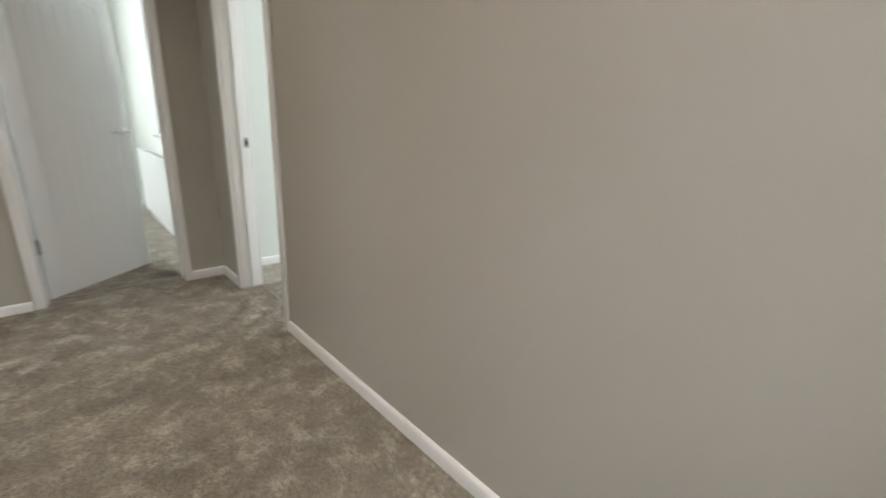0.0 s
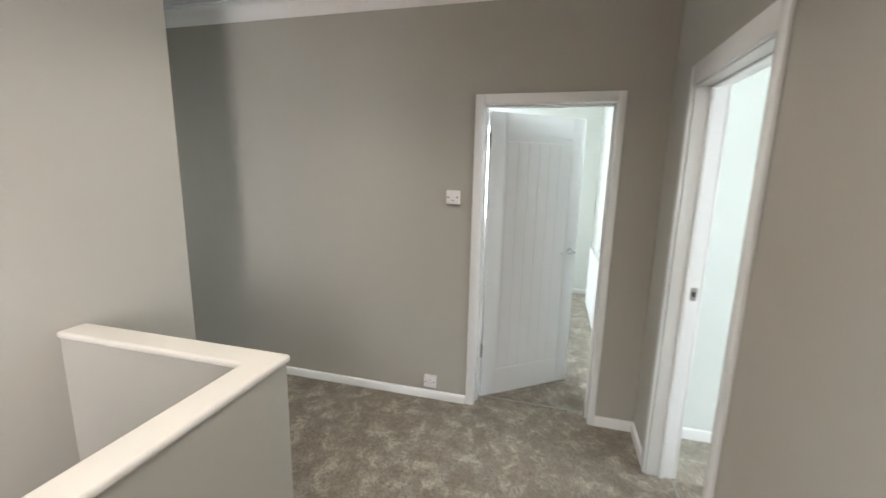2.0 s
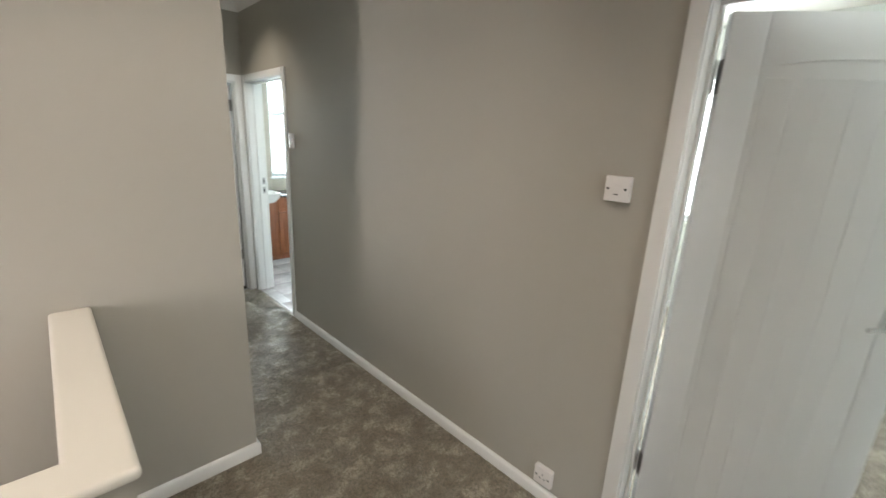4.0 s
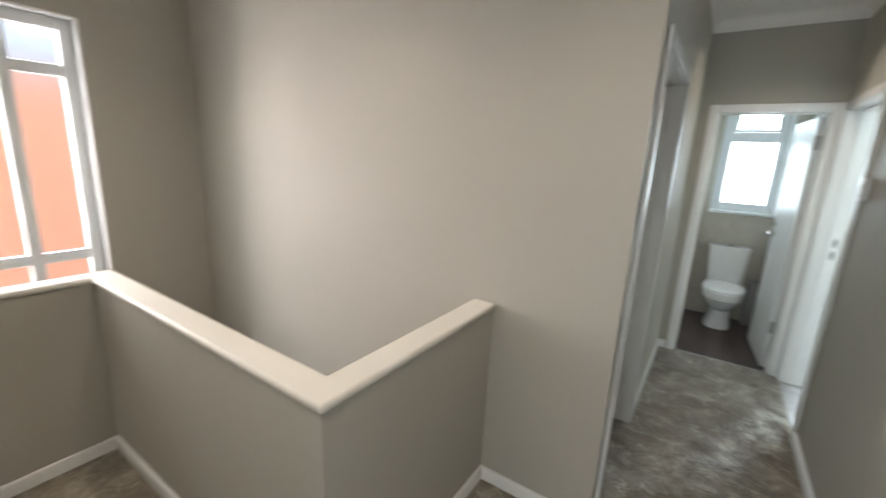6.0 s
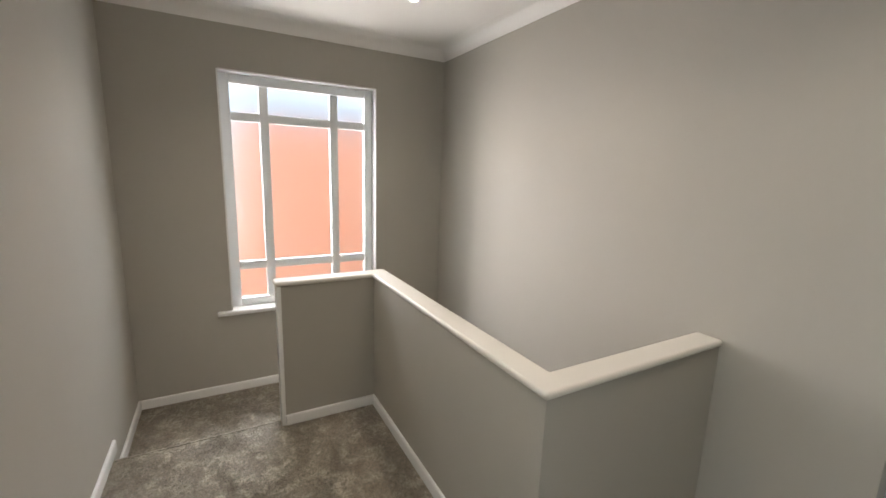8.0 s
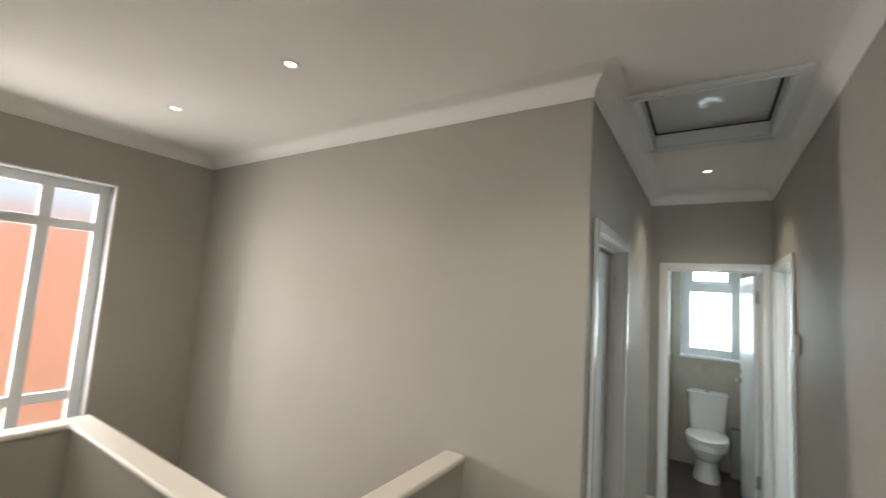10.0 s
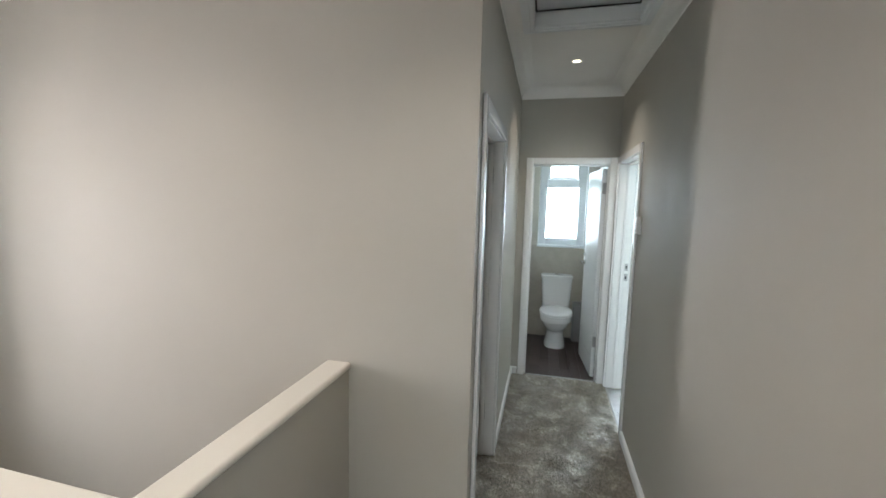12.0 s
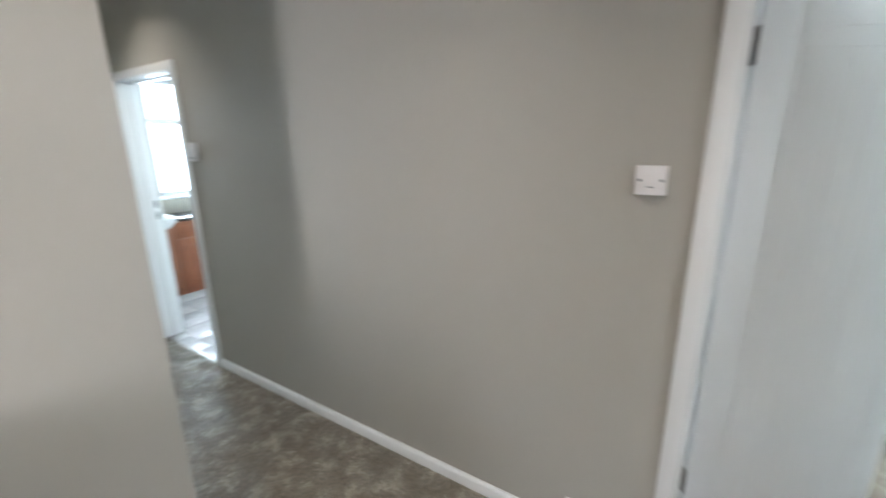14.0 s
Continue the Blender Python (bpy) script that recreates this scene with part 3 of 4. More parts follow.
def window(name, us, vs, w, to, thick, label, glass, outer=0.05, bars=0.045):
    """A window with panes between the breaks us and vs; w: the room side of its frame, thick: outwards (signed)."""
    ob = thing(name, label, "window", kind="structure")
    for u in (us[0], us[-1] - outer):
        part("window_frame", bar(bmesh.new(), u, u + outer, vs[0], vs[-1], w, w + thick, to), UPVC, ob)
    for v in (vs[0], vs[-1] - outer):
        part("window_frame", bar(bmesh.new(), us[0] + outer, us[-1] - outer, v, v + outer, w, w + thick, to), UPVC, ob)
    for u in us[1:-1]:
        part("mullion", bar(bmesh.new(), u - bars / 2, u + bars / 2, vs[0] + outer, vs[-1] - outer, w + 0.1 * thick, w + 0.9 * thick, to), UPVC, ob)
    for v in vs[1:-1]:
        part("transom", bar(bmesh.new(), us[0] + outer, us[-1] - outer, v - bars / 2, v + bars / 2, w + 0.13 * thick, w + 0.87 * thick, to), UPVC, ob)
    for i in range(len(us) - 1):
        for j in range(len(vs) - 1):
            u0 = us[i] + (outer if i == 0 else bars / 2)
            u1 = us[i + 1] - (outer if i == len(us) - 2 else bars / 2)
            v0 = vs[j] + (outer if j == 0 else bars / 2)
            v1 = vs[j + 1] - (outer if j == len(vs) - 2 else bars / 2)
            pane = part("pane", bar(bmesh.new(), u0 - 0.004, u1 + 0.004, v0 - 0.004, v1 + 0.004, w + 0.48 * thick, w + 0.52 * thick, to, bevel=0), glass, ob)
            pane.visible_shadow = False
    return ob


w1 = window("window_1", [0.652, 0.95, 1.485, 1.813], [0.488, 0.825, 1.97, 2.269], WX - 0.09, YZ, -0.07, "white framed stair window with nine frosted panes", FROST, outer=0.068, bars=0.066)
part("window_sill", block(WX - 0.1, WX + 0.045, 0.545, 1.9, 0.466, 0.496, bevel=0.006), GLOSS, w1, "white painted sill board")
for y0, y1, z0, z1 in ((0.641, 0.652, 0.49, 2.276), (1.813, 1.824, 0.49, 2.276), (0.652, 1.813, 2.268, 2.28)):
    part("reveal", block(WX - 0.09, WX + 0.002, y0, y1, z0, z1, bevel=0.002), GLOSS, w1)

w2 = window("window_2", [-0.675, -0.135], [1.15, 1.905, 2.255], BY + 0.09, XZ, 0.06, "white framed WC window with frosted panes", FROST, outer=0.082, bars=0.1)
for a, c, e, f in ((-0.593, -0.565, 1.955, 2.173), (-0.245, -0.217, 1.955, 2.173), (-0.565, -0.245, 1.955, 1.98), (-0.565, -0.245, 2.148, 2.173)):
    part("sash", block(a, c, BY + 0.078, BY + 0.1, e, f, bevel=0.004), UPVC, w2)
part("window_sill", block(-0.69, -0.12, BY - 0.02, BY + 0.1, 1.125, 1.15, bevel=0.005), UPVC, w2, "white sill board")
for x0, x1 in ((-0.684, -0.675), (-0.135, -0.126)):
    part("reveal", block(x0, x1, BY - 0.002, BY + 0.09, 1.15, 2.26, bevel=0.002), UPVC, w2)
w3 = window("window_3", [0.735, 1.215, 1.695], [1.005, 1.82, 2.255], BY + 0.09, XZ, 0.06, "white framed bathroom window with frosted panes", FROST, outer=0.05, bars=0.06)
part("window_sill", block(0.715, 1.715, BY - 0.02, BY + 0.1, 0.982, 1.005, bevel=0.005), UPVC, w3, "white sill board")
w4 = window("window_4", [0.755, 1.445], [0.99, 2.295], 0.0, XZ, -0.06, "white framed bedroom window above the radiator", CLEAR, outer=0.06, bars=0.07)
part("window_sill", block(0.72, 1.48, -0.02, 0.1, 0.962, 0.988, bevel=0.005), GLOSS, w4, "white painted sill board")
# unseen window, added as the opening for the bedroom's side fill
w6 = window("window_6", [1.305, 2.2, 3.095], [0.905, 2.295], 3.15, YZ, 0.06, "assumed white framed side window, unseen, that lets light into the bedroom", CLEAR, outer=0.06, bars=0.07)
# out of sight, placed here to let the back room's light in
w5 = window("window_5", [-2.595, -1.4, -0.205], [0.855, 2.345], -3.34, XZ, -0.06, "assumed white framed back room window, out of sight", CLEAR, outer=0.06, bars=0.07)


# ---- landing fittings ----
def spotlight(x, y):
    ob = thing("recessed_spotlight", "lit recessed ceiling spotlight with white rim", "spotlight", pose(x, y, CZ), group="ceiling spotlights")
    rim = loft(bmesh.new(), [oval(0, 0, -0.0, 0.043, 0.043), oval(0, 0, -0.004, 0.042, 0.042), oval(0, 0, -0.006, 0.034, 0.034), oval(0, 0, -0.003, 0.0255, 0.0255), oval(0, 0, -0.001, 0.0235, 0.0235)], caps=False)
    part("rim", rim, UPVC, ob)
    part("bulb", loft(bmesh.new(), [oval(0, 0, -0.001, 0.0235, 0.0235), oval(0, 0, -0.003, 0.018, 0.018), oval(0, 0, -0.0038, 0.008, 0.008)]), GLOW, ob, "glowing lamp lens")
    lamp = bpy.data.lights.new("spot_beam", "SPOT")
    lamp.energy, lamp.spot_size, lamp.spot_blend, lamp.shadow_soft_size, lamp.color = 24.0, radians(118), 1.0, 0.03, (1.0, 0.88, 0.74)
    beam = new("spot_beam", lamp)
    beam.matrix_world = pose(x, y, CZ - 0.04)
    return ob


# unseen: (-2.042, 0.718) and (-0.955, 0.718), added to complete the grid and brighten walls
for x, y in ((-0.438, 4.13), (-2.042, 1.777), (-3.133, 1.777), (-3.12, 0.718), (-2.042, 0.718), (-0.955, 1.777), (-0.955, 0.718)):
    spotlight(x, y)


def loft_hatch():
    ob = thing("loft_hatch", "white painted loft hatch sunk in a moulded frame", "loft hatch")
    x0, x1, y0, y1 = HX0, HX1, HY0, HY1
    z = CZ + 0.08
    part("panel", block(x0 + 0.016, x1 - 0.016, y0 + 0.016, y1 - 0.016, z, z + 0.018, bevel=0.003), HATCH, ob, "glossy white hatch panel with uneven paint")
    # dark blocks stand for the shade in the gap round the panel
    part("gap_shade", block(x0, x1, y0, y1, z + 0.018, z + 0.03), DARK, ob, "dark backing that stands for shade in the gap round the panel")
    part("lining", block(x0 - 0.0, x0 + 0.006, y0, y1, CZ - 0.002, z), SATIN, ob)
    part("lining", block(x1 - 0.006, x1, y0, y1, CZ - 0.002, z), SATIN, ob)
    part("lining", block(x0 + 0.006, x1 - 0.006, y0, y0 + 0.006, CZ - 0.002, z), SATIN, ob)
    part("lining", block(x0 + 0.006, x1 - 0.006, y1 - 0.006, y1, CZ - 0.002, z), SATIN, ob)
    for c, d in ((y0 + 0.006, y0 + 0.017), (y1 - 0.017, y1 - 0.006)):
        part("gap_shade", block(x0 + 0.006, x1 - 0.006, c, d, z - 0.004, z + 0.017), DARK, ob)
    for c, d in ((x0 + 0.006, x0 + 0.013), (x1 - 0.013, x1 - 0.006)):
        part("gap_shade", block(c, d, y0 + 0.017, y1 - 0.017, z - 0.003, z + 0.017), DARK, ob)
    for a, b, c, d in ((x0 - 0.03, x0 - 0.016, y0 - 0.03, y1 + 0.03), (x1 + 0.016, x1 + 0.03, y0 - 0.03, y1 + 0.03), (x0 - 0.016, x1 + 0.016, y0 - 0.03, y0 - 0.016), (x0 - 0.016, x1 + 0.016, y1 + 0.016, y1 + 0.03)):
        part("bead", block(a, b, c, d, CZ - 0.024, CZ - 0.017, bevel=0.003), SATIN, ob)
    w = 0.062
    for a, b, c, d in ((x0 - w, x0 + 0.004, y0 - w, y1 + w), (x1 - 0.004, x1 + w, y0 - w, y1 + w), (x0 + 0.004, x1 - 0.004, y0 - w, y0 + 0.004), (x0 + 0.004, x1 - 0.004, y1 - 0.004, y1 + w)):
        part("architrave", block(a, b, c, d, CZ - 0.018, CZ - 0.0005, bevel=0.006), SATIN, ob)
    return ob


loft_hatch()


def wall_plate(name, label, category, y, z, kind):
    """An 86 mm plate on the long wall, facing the landing."""
    ob = thing(name, label, category, pose(0, y, z, 0, 0, -90))
    s = 0.043
    part("box", block(-s, s, -0.019, 0.0, -s, s, bevel=0.003), PLASTIC, ob)
    part("plate", block(-s, s, -0.026, -0.0185, -s, s, bevel=0.003), PLASTIC, ob)
    for x in (-0.03, 0.03):
        part("screw", rod(bmesh.new(), (x, -0.0255, 0), (x, -0.0268, 0), 0.0045, 10), DARK, ob)
    if kind == "fuse":
        part("fuse_holder", block(-0.011, 0.011, -0.0285, -0.0255, -0.012, 0.016, bevel=0.002), PLASTIC, ob)
        part("slot", block(-0.008, 0.008, -0.0268, -0.0255, -0.021, -0.018), DARK, ob)
    else:
        part("pin_slot", block(-0.002, 0.002, -0.0268, -0.0255, 0.008, 0.017), DARK, ob)
        for x in (-0.011, 0.011):
            part("pin_slot", block(x - 0.0035, x + 0.0035, -0.0268, -0.0255, -0.011, -0.007), DARK, ob)
        part("rocker", block(0.022, 0.03, -0.029, -0.0255, 0.014, 0.03, bevel=0.002), PLASTIC, ob)
    return ob


wall_plate("fused_spur_switch", "white plastic fused connection unit on the wall", "switch", 1.21, 1.435, "fuse")
wall_plate("wall_socket", "white plastic power socket low on the wall", "socket", 1.343, 0.132, "socket")

th = thing("thermostat", "small white wireless thermostat on the corridor wall", "thermostat", pose(0, 3.785, 1.515, 0, 0, -90))
part("case", block(-0.03, 0.03, -0.028, 0.0, -0.057, 0.057, bevel=0.006), PLASTIC, th)
part("dial", rod(bmesh.new(), (0, -0.0275, 0.015), (0, -0.033, 0.015), 0.019, 24), PLASTIC, th)
part("lens", block(-0.008, 0.008, -0.0295, -0.0275, -0.04, -0.028, bevel=0.001), DARK, th)


# ---- WC ----
def toilet():
    ob = thing("toilet", "white ceramic close-coupled toilet with closed lid", "toilet", pose(-0.43, BY - 0.003, 0, 0, 0, 0))
    # pedestal and bowl
    rings = []
    for z, cy, rx, ry, p in ((0.0, -0.30, 0.12, 0.175, 2.4), (0.02, -0.30, 0.122, 0.178, 2.4), (0.05, -0.30, 0.117, 0.168, 2.4), (0.12, -0.31, 0.102, 0.148, 2.3), (0.195, -0.325, 0.093, 0.146, 2.2), (0.225, -0.345, 0.112, 0.188, 2.1),
                              (0.28, -0.36, 0.146, 0.225, 2.1), (0.325, -0.368, 0.162, 0.245, 2.1), (0.332, -0.37, 0.176, 0.26, 2.1), (0.375, -0.372, 0.178, 0.262, 2.1), (0.39, -0.372, 0.172, 0.256, 2.1)):
        rings.append(oval(0, cy, z, rx, ry, 36, p))
    part("bowl", loft(bmesh.new(), rings), CERAMIC, ob)
    plinth = loft(bmesh.new(), [oval(0, -0.1, 0.24, 0.10, 0.098, 28, 3.5), oval(0, -0.1, 0.33, 0.15, 0.098, 28, 3.5), oval(0, -0.1, 0.415, 0.165, 0.098, 28, 3.5)])
    part("cistern_shelf", plinth, CERAMIC, ob)
    seat = loft(bmesh.new(), [oval(0, -0.375, 0.392, 0.178, 0.262, 36, 2.15), oval(0, -0.375, 0.398, 0.186, 0.27, 36, 2.15), oval(0, -0.375, 0.408, 0.186, 0.27, 36, 2.15), oval(0, -0.375, 0.412, 0.18, 0.264, 36, 2.15)])
    part("seat", seat, CERAMIC, ob, "white plastic seat")
    lid = loft(bmesh.new(), [oval(0, -0.372, 0.4145, 0.178, 0.262, 36, 2.15), oval(0, -0.372, 0.419, 0.185, 0.268, 36, 2.15), oval(0, -0.372, 0.428, 0.183, 0.266, 36, 2.15), oval(0, -0.372, 0.436, 0.165, 0.245, 36, 2.15), oval(0, -0.372, 0.44, 0.1, 0.17, 36, 2.1)])
    part("lid", lid, CERAMIC, ob, "white plastic lid, closed")
    tank = loft(bmesh.new(), [oval(0, -0.095, 0.415, 0.15, 0.08, 36, 5), oval(0, -0.095, 0.44, 0.158, 0.085, 36, 5.5), oval(0, -0.095, 0.6, 0.17, 0.09, 36, 6), oval(0, -0.095, 0.768, 0.178, 0.093, 36, 6)])
    part("cistern", tank, CERAMIC, ob)
    top = loft(bmesh.new(), [oval(0, -0.096, 0.768, 0.182, 0.095, 36, 6), oval(0, -0.096, 0.776, 0.187, 0.0955, 36, 6), oval(0, -0.096, 0.794, 0.186, 0.0955, 36, 6), oval(0, -0.096, 0.802, 0.176, 0.088, 36, 6)])
    cover = part("cistern_lid", top, CERAMIC, ob)
    part("flush_button", loft(bmesh.new(), [oval(0, -0.096, 0.8015, 0.024, 0.024), oval(0, -0.096, 0.808, 0.023, 0.023), oval(0, -0.096, 0.809, 0.018, 0.018)]), CHROME, cover, "chrome flush button")
    for x in (-0.07, 0.07):
        part("seat_hinge", rod(bmesh.new(), (x - 0.02, -0.135, 0.424), (x + 0.02, -0.135, 0.424), 0.011), CHROME, ob)
    return ob


toilet()
boxing = thing("pipe_boxing", "low boxed-in pipes in the WC corner", "pipe boxing")
part("front", block(-0.225, -0.006, BY - 0.135, BY - 0.001, -0.01, 0.45, bevel=0.004), BOXING, boxing)
part("top", block(-0.23, -0.006, BY - 0.142, BY - 0.001, 0.45, 0.468, bevel=0.004), BOXING, boxing)


def tile_wall(host, u0, u1, v0, v1, du, dv, w, side, to, material, gap=0.0009, name="tile"):
    """Wall or floor tiles, each an object of its own on shared meshes, 6 mm proud of the face at w."""
    shared = {}
    cols, rows_ = max(1, math.ceil((u1 - u0) / du - 0.05)), max(1, math.ceil((v1 - v0) / dv - 0.05))
    for i in range(cols):
        for j in range(rows_):
            a, b = u0 + du * i, min(u1, u0 + du * (i + 1))
            c, d = v0 + dv * j, min(v1, v0 + dv * (j + 1))
            key = (round(b - a, 3), round(d - c, 3))
            if key not in shared:
                bm = bmesh.new()
                bar(bm, gap / 2, key[0] - gap / 2, gap / 2, key[1] - gap / 2, 0.0, side * 0.007, to, bevel=0.0007)
                shared[key] = mesh(name, bm, material)
            ob = new(name, shared[key])
            ob.location = to(a, c, w)
            ob.parent = host
    return host


# ---- bathroom ----
def vanity_unit(x0, x1, drawer):
    ob = thing("vanity_unit", "orange-brown wooden vanity cabinet under the window", "cabinet", pose(x0, 5.62, 0), group="vanity units")
    w = x1 - x0
    part("body", block(0.001, w - 0.001, 0.02, 0.44, 0.08, 0.80), OAKY, ob)
    part("plinth", block(0.001, w - 0.001, 0.06, 0.44, -0.005, 0.08), OAKY, ob)
    fronts = [(0.09, 0.61), (0.62, 0.79)] if drawer else [(0.09, 0.79)]
    for k, (z0, z1) in enumerate(fronts):
        f = part("drawer_front" if k else "cabinet_door", block(0.004, w - 0.004, 0.0, 0.02, z0, z1, bevel=0.004), OAKY, ob)
        part("panel", block(0.06, w - 0.06, -0.006, 0.001, z0 + (0.045 if z1 - z0 < 0.3 else 0.07), z1 - (0.045 if z1 - z0 < 0.3 else 0.07), bevel=0.004), OAKY, f)
        hz = (z0 + z1) / 2 if z1 - z0 < 0.3 else z1 - 0.09
        b = rod(bmesh.new(), (w / 2 - 0.05, -0.025, hz), (w / 2 + 0.05, -0.025, hz), 0.005, 10)
        for hx in (-0.045, 0.045):
            rod(b, (w / 2 + hx, 0.001, hz), (w / 2 + hx, -0.025, hz), 0.004, 8)
        part("handle", b, CHROME, f, "chrome bar handle")
    return ob


for a, b, dr in ((0.15, 0.60, False), (0.60, 1.05, True), (1.05, 1.5, True), (1.5, 1.95, True)):
    vanity_unit(a, b, dr)
solid("worktop", block(0.66, 1.96, 5.6, BY - 0.012, 0.80, 0.828, bevel=0.004), WORKTOP, "thin dark worktop on the vanity cabinets", "worktop")
basin = thing("wash_basin", "white ceramic wash basin set into the vanity", "basin", pose(0.4, 5.8, 0))
bowl = loft(bmesh.new(), [oval(0, 0, 0.72, 0.14, 0.13, 36, 2.6), oval(0, 0, 0.74, 0.22, 0.21, 36, 3), oval(0, 0, 0.80, 0.255, 0.255, 36, 3.5), oval(0, 0, 0.845, 0.262, 0.262, 36, 3.6), oval(0, 0, 0.855, 0.256, 0.256, 36, 3.6),
                          oval(0, -0.02, 0.852, 0.215, 0.19, 36, 3), oval(0, -0.02, 0.80, 0.18, 0.16, 36, 2.6), oval(0, -0.02, 0.76, 0.08, 0.08, 36, 2.0)])
part("bowl", bowl, CERAMIC, basin)
tap = rod(bmesh.new(), (0, 0.2, 0.85), (0, 0.2, 0.94), 0.018)
rod(tap, (0, 0.2, 0.93), (0, 0.09, 0.92), 0.011)
rod(tap, (0, 0.2, 0.94), (0, 0.2, 0.965), 0.02, 14, 0.014)
part("tap", tap, CHROME, basin, "chrome mixer tap")


# ---- bedroom ----
def radiator(x0, x1, y, z0, z1):
    ob = thing("radiator", "white steel panel radiator under the bedroom window", "radiator", pose(x0, y, z0))
    w, h, d = x1 - x0, z1 - z0, 0.06
    n = int(w / 0.033)
    outline = []
    for i in range(n * 4 + 1):
        f = i / (n * 4)
        outline.append((f * w, d + (0.006 if i % 4 in (1, 2) and 1 < i < n * 4 - 2 else 0.0)))
    outline += [(w, d - 0.012), (0, d - 0.012)]
    part("front_panel", prism(bmesh.new(), outline, 0.0, h - 0.012), SATIN, ob)
    part("back_panel", block(0, w, 0.0, 0.012, 0, h - 0.012, bevel=0.003), SATIN, ob)
    part("side_cover", block(-0.004, 0.0, 0, d, 0.0, h, bevel=0.001), SATIN, ob)
    part("side_cover", block(w, w + 0.004, 0, d, 0.0, h, bevel=0.001), SATIN, ob)
    grille = bmesh.new()
    box(grille, -0.004, w + 0.004, d - 0.006, d + 0.004, h - 0.012, h)
    box(grille, -0.004, w + 0.004, -0.002, 0.006, h - 0.012, h)
    for i in range(int(w / 0.04)):
        box(grille, 0.01 + 0.04 * i, 0.025 + 0.04 * i, 0.006, d - 0.006, h - 0.006, h - 0.001)
    part("top_grille", grille, SATIN, ob)
    for x in (-0.03, w + 0.03):
        v = rod(bmesh.new(), (x, 0.03, -z0), (x, 0.03, 0.05), 0.0075)
        rod(v, (x, 0.03, 0.03), (x, 0.03, 0.085), 0.014)
        rod(v, (x, 0.03, 0.05), (x + (0.035 if x < 0 else -0.035), 0.03, 0.05), 0.009)
        part("valve", v, CHROME, ob, "chrome radiator valve and pipe")
    for x in (0.2, w - 0.2):
        part("bracket", block(x - 0.02, x + 0.02, -0.03, 0.0, 0.1, h - 0.1), STEEL, ob)
    return ob


radiator(0.87, 2.2, 0.09, 0.165, 0.80)


# ---- outside ----
def neighbour():
    ob = thing("neighbour_house", "orange brick neighbouring house seen through frosted glass", "house")
    part("wall", block(-13.0, -7.4, 0.9, 11.0, -2.95, 2.34), BRICK, ob)
    part("wall", block(-12.6, -7.4, -9.0, 0.9, -2.95, 0.75), BRICK, ob, "low brick garden wall beside the house")
    part("roof", block(-12.9, -7.5, 1.0, 10.9, 2.34, 2.36, bevel=0.005), ROOFING, ob, "flat felt roof")
    return ob


neighbour()

# ---- pieces of floors and walls ----
planks = {}
for i in range(8):
    x_off = -0.785 + 0.098 * i
    for j in range(-1, 3):
        y0 = max(NY + 0.024, NY + 0.02 + 0.6 * j + 0.23 * (i % 3))
        y1 = min(BY, NY + 0.02 + 0.6 * (j + 1) + 0.23 * (i % 3))
        if y1 - y0 < 0.02:
            continue
        x1 = min(-0.004, x_off + 0.098)
        key = (round(x1 - x_off, 3), round(y1 - y0, 3))
        if key not in planks:
            planks[key] = mesh("plank", block(0.0006, key[0] - 0.0006, 0.0006, key[1] - 0.0006, -0.01, 0.0, bevel=0.0012, seg=1), VINYL)
        ob = new("plank", planks[key])
        ob.location, ob.parent = (x_off, y0, -0.001), floor_wc
tile_host = thing("wall_tiling", "beige stone-effect tiles on the WC side walls", "tiles", kind="structure")
tile_wall(tile_host, NY + 0.1, BY - 0.007, 0.0, 1.125, 0.25, 0.33, -0.785, 1, YZ, TILE)
tile_wall(tile_host, NY + 0.1, BY - 0.007, 0.0, 1.125, 0.25, 0.33, -0.004, -1, YZ, TILE)
tile_host2 = thing("wall_tiling", "cream tiles above the bathroom worktop", "tiles", kind="structure")
tile_wall(tile_host2, 0.125, 2.5, 0.8, 0.98, 0.2, 0.2, BY, -1, XZ, TILE)
tile_wall(floor_bath, 0.125, 2.5, 3.8, BY, 0.33, 0.33, -0.012, 1, XY, FLOORTILE)
tile_wall(floor_bath, 0.02, 0.125, 3.932, 4.708, 0.33, 0.33, -0.012, 1, XY, FLOORTILE)


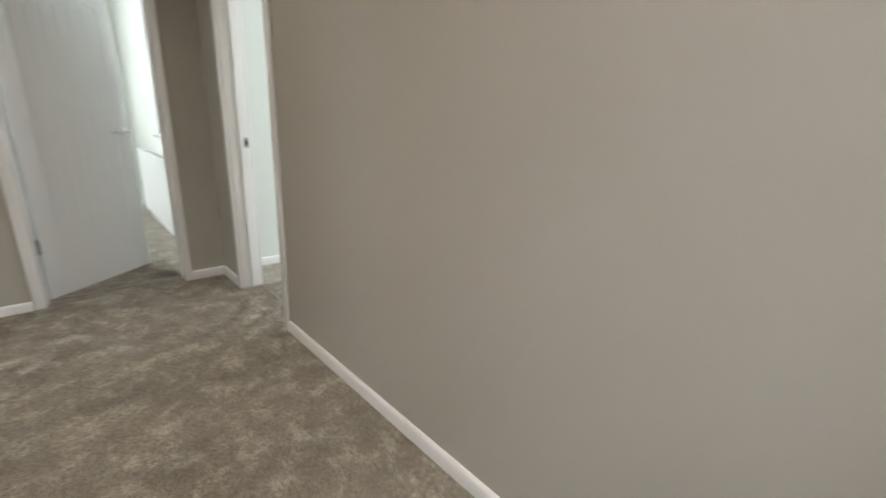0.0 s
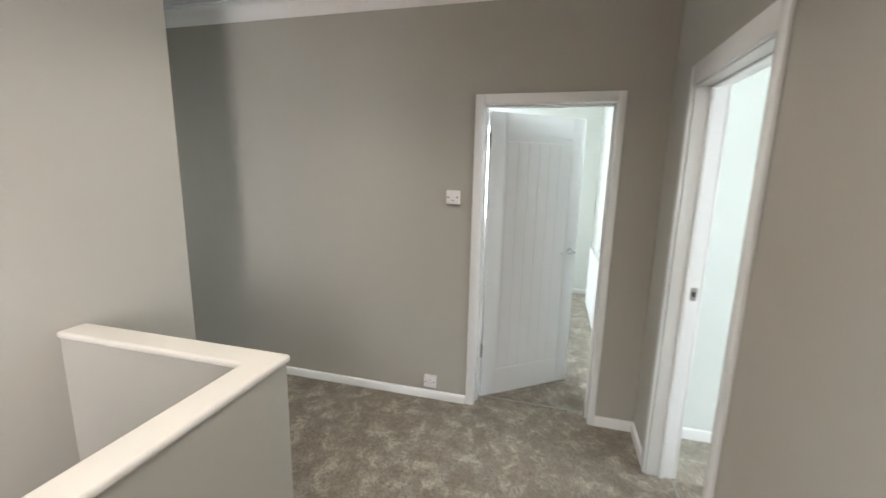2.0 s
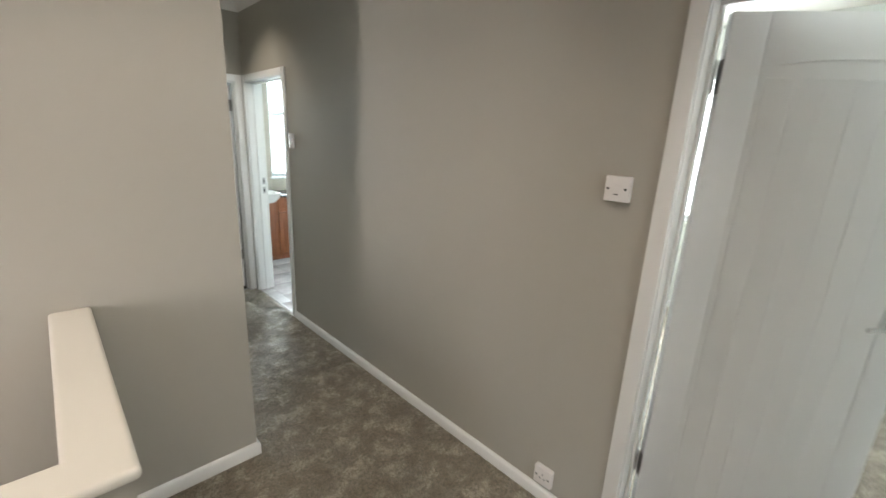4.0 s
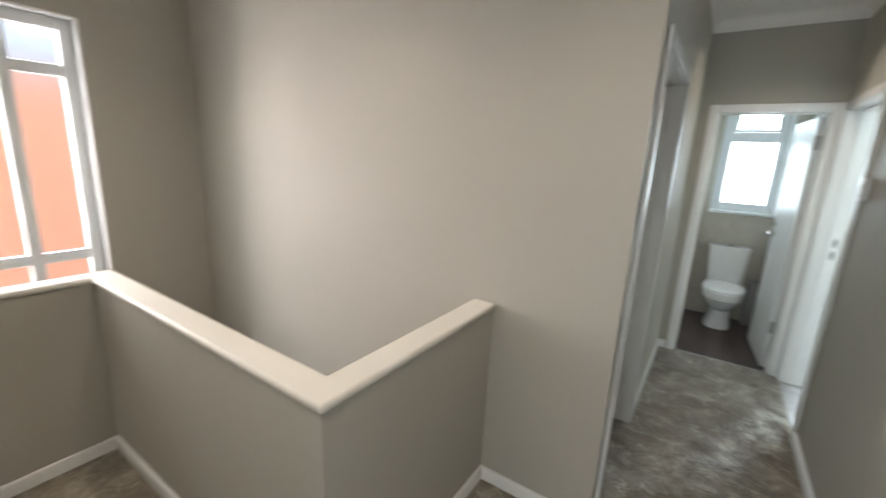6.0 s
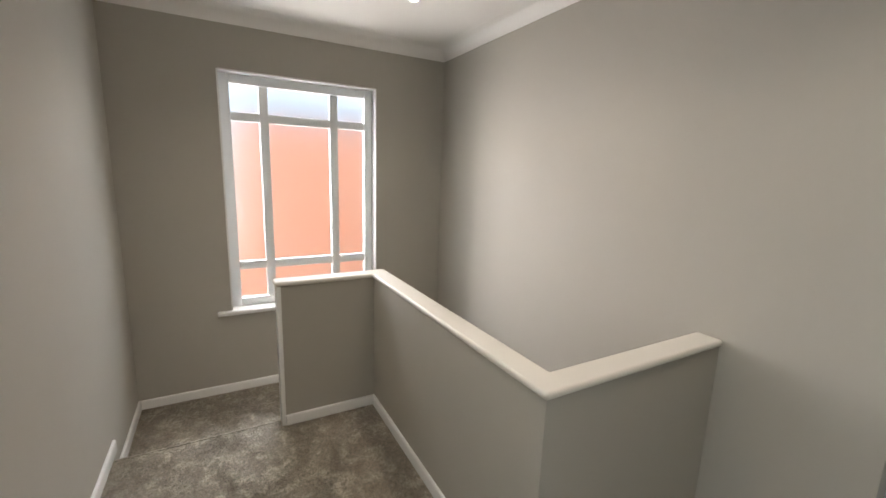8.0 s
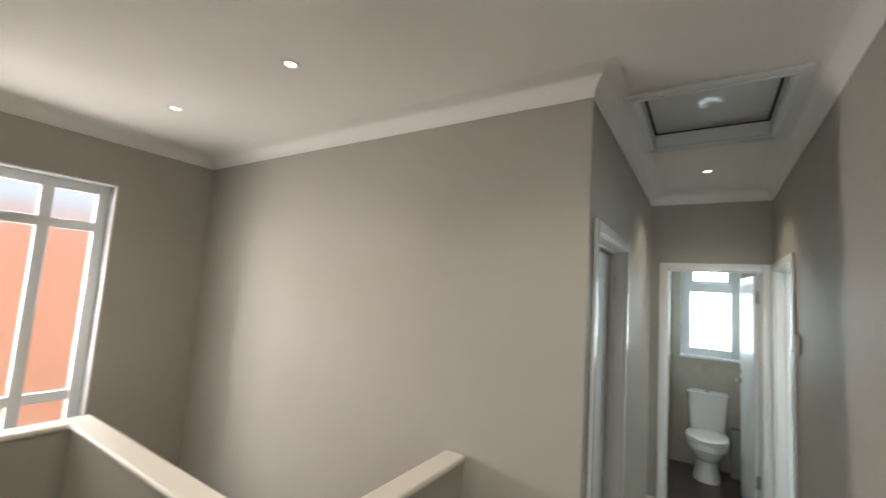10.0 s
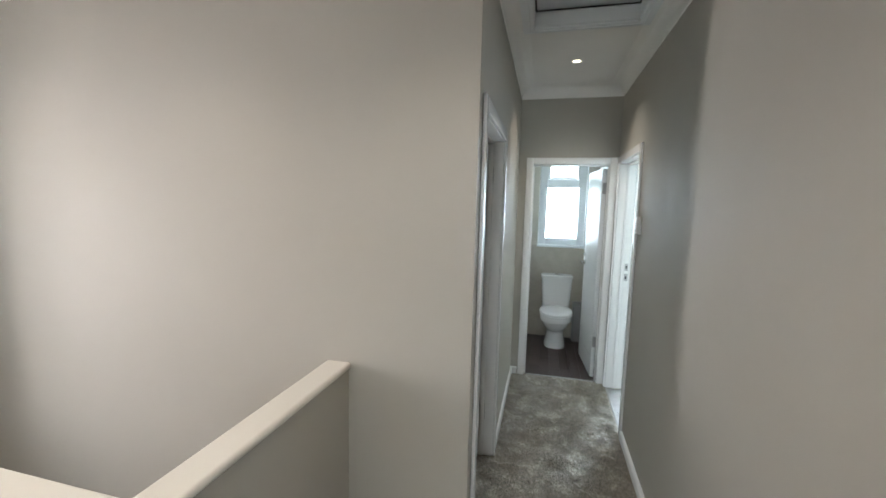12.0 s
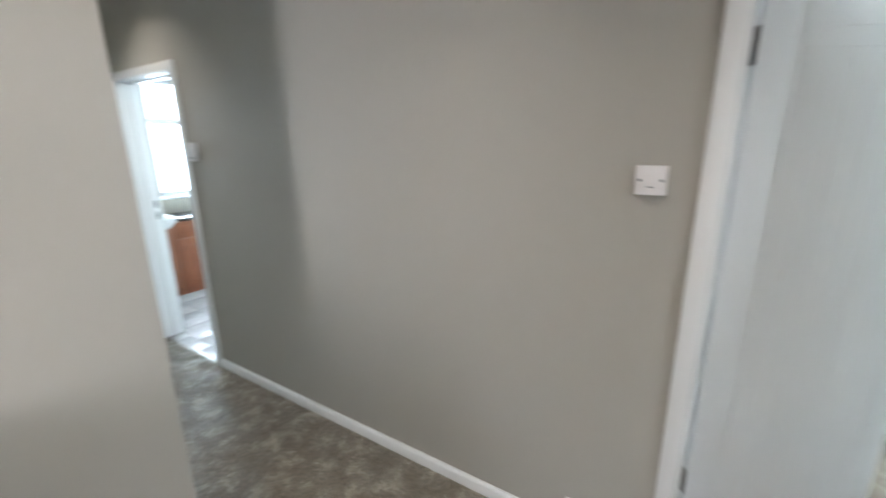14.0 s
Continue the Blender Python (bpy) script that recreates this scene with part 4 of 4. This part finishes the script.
# ---- carpet pile ----
def pile(host, patches, spacing=0.0068, height=0.0055):
    """Leaning tufts over rectangles (x0, x1, y0, y1, z): brushed patches lie one way or the other."""
    rng = np.random.default_rng(7)
    pts = []
    for x0, x1, y0, y1, z in patches:
        gx, gy = np.meshgrid(np.arange(x0, x1, spacing), np.arange(y0, y1, spacing))
        p = np.stack([gx.ravel(), gy.ravel(), np.full(gx.size, z)], 1)
        p[:, :2] += rng.uniform(-0.45, 0.45, (len(p), 2)) * spacing
        pts.append(p)
    p = np.concatenate(pts)
    n = len(p)
    x, y = p[:, 0], p[:, 1]
    turn = 2.2 * np.sin(7.1 * x + 2.3 * np.sin(5.3 * y)) + 1.9 * np.sin(9.7 * y + 1.7 * np.sin(8.1 * x + 1.0)) + rng.normal(0, 1.0, n)
    lean = 0.0045 + 0.004 * np.sin(11.0 * x + 3.0 * np.sin(6.0 * y)) * np.sin(8.3 * y + 2.0) + rng.uniform(0, 0.003, n)
    tip = p + np.stack([lean * np.cos(turn), lean * np.sin(turn), height * rng.uniform(0.7, 1.1, n)], 1)
    spin = rng.uniform(0, 2 * np.pi, n)
    corners = [p + np.stack([0.0052 * np.cos(spin + a), 0.0052 * np.sin(spin + a), np.full(n, -0.001)], 1) for a in (0.0, 2.094, 4.189)]
    co = np.stack([*corners, tip], 1).reshape(-1, 3)
    base = np.arange(n)[:, None] * 4
    tris = np.concatenate([base + np.array([0, 1, 3]), base + np.array([1, 2, 3]), base + np.array([2, 0, 3])], 1).reshape(-1, 3)
    me = bpy.data.meshes.new("carpet_pile")
    me.vertices.add(len(co))
    me.vertices.foreach_set("co", co.ravel())
    me.loops.add(tris.size)
    me.loops.foreach_set("vertex_index", tris.ravel().astype(np.int32))
    me.polygons.add(len(tris))
    me.polygons.foreach_set("loop_start", np.arange(0, tris.size, 3, dtype=np.int32))
    me.polygons.foreach_set("use_smooth", np.ones(len(tris), dtype=bool))
    me.update(calc_edges=True)
    me.materials.append(CARPET)
    ob = new("carpet_pile", me)
    ob.parent = host
    return tagged(ob, "deep taupe carpet tufts brushed in patches", kind="stuff")


pile(floor_landing, [(-3.085, -0.018, 0.018, 1.458, 0.0), (-1.378, -0.018, 1.458, 2.442, 0.0), (CX + 0.018, -0.018, 2.442, NY - 0.002, 0.0), (CX - 0.088, CX + 0.018, 2.61, 3.4, 0.0),
                     (-1.11, -0.4, -0.9, 0.0, -0.002), (0.0, 1.6, 0.29, 1.0, -0.002), (WX + 0.02, -3.095, 0.02, 0.99, STEP)])
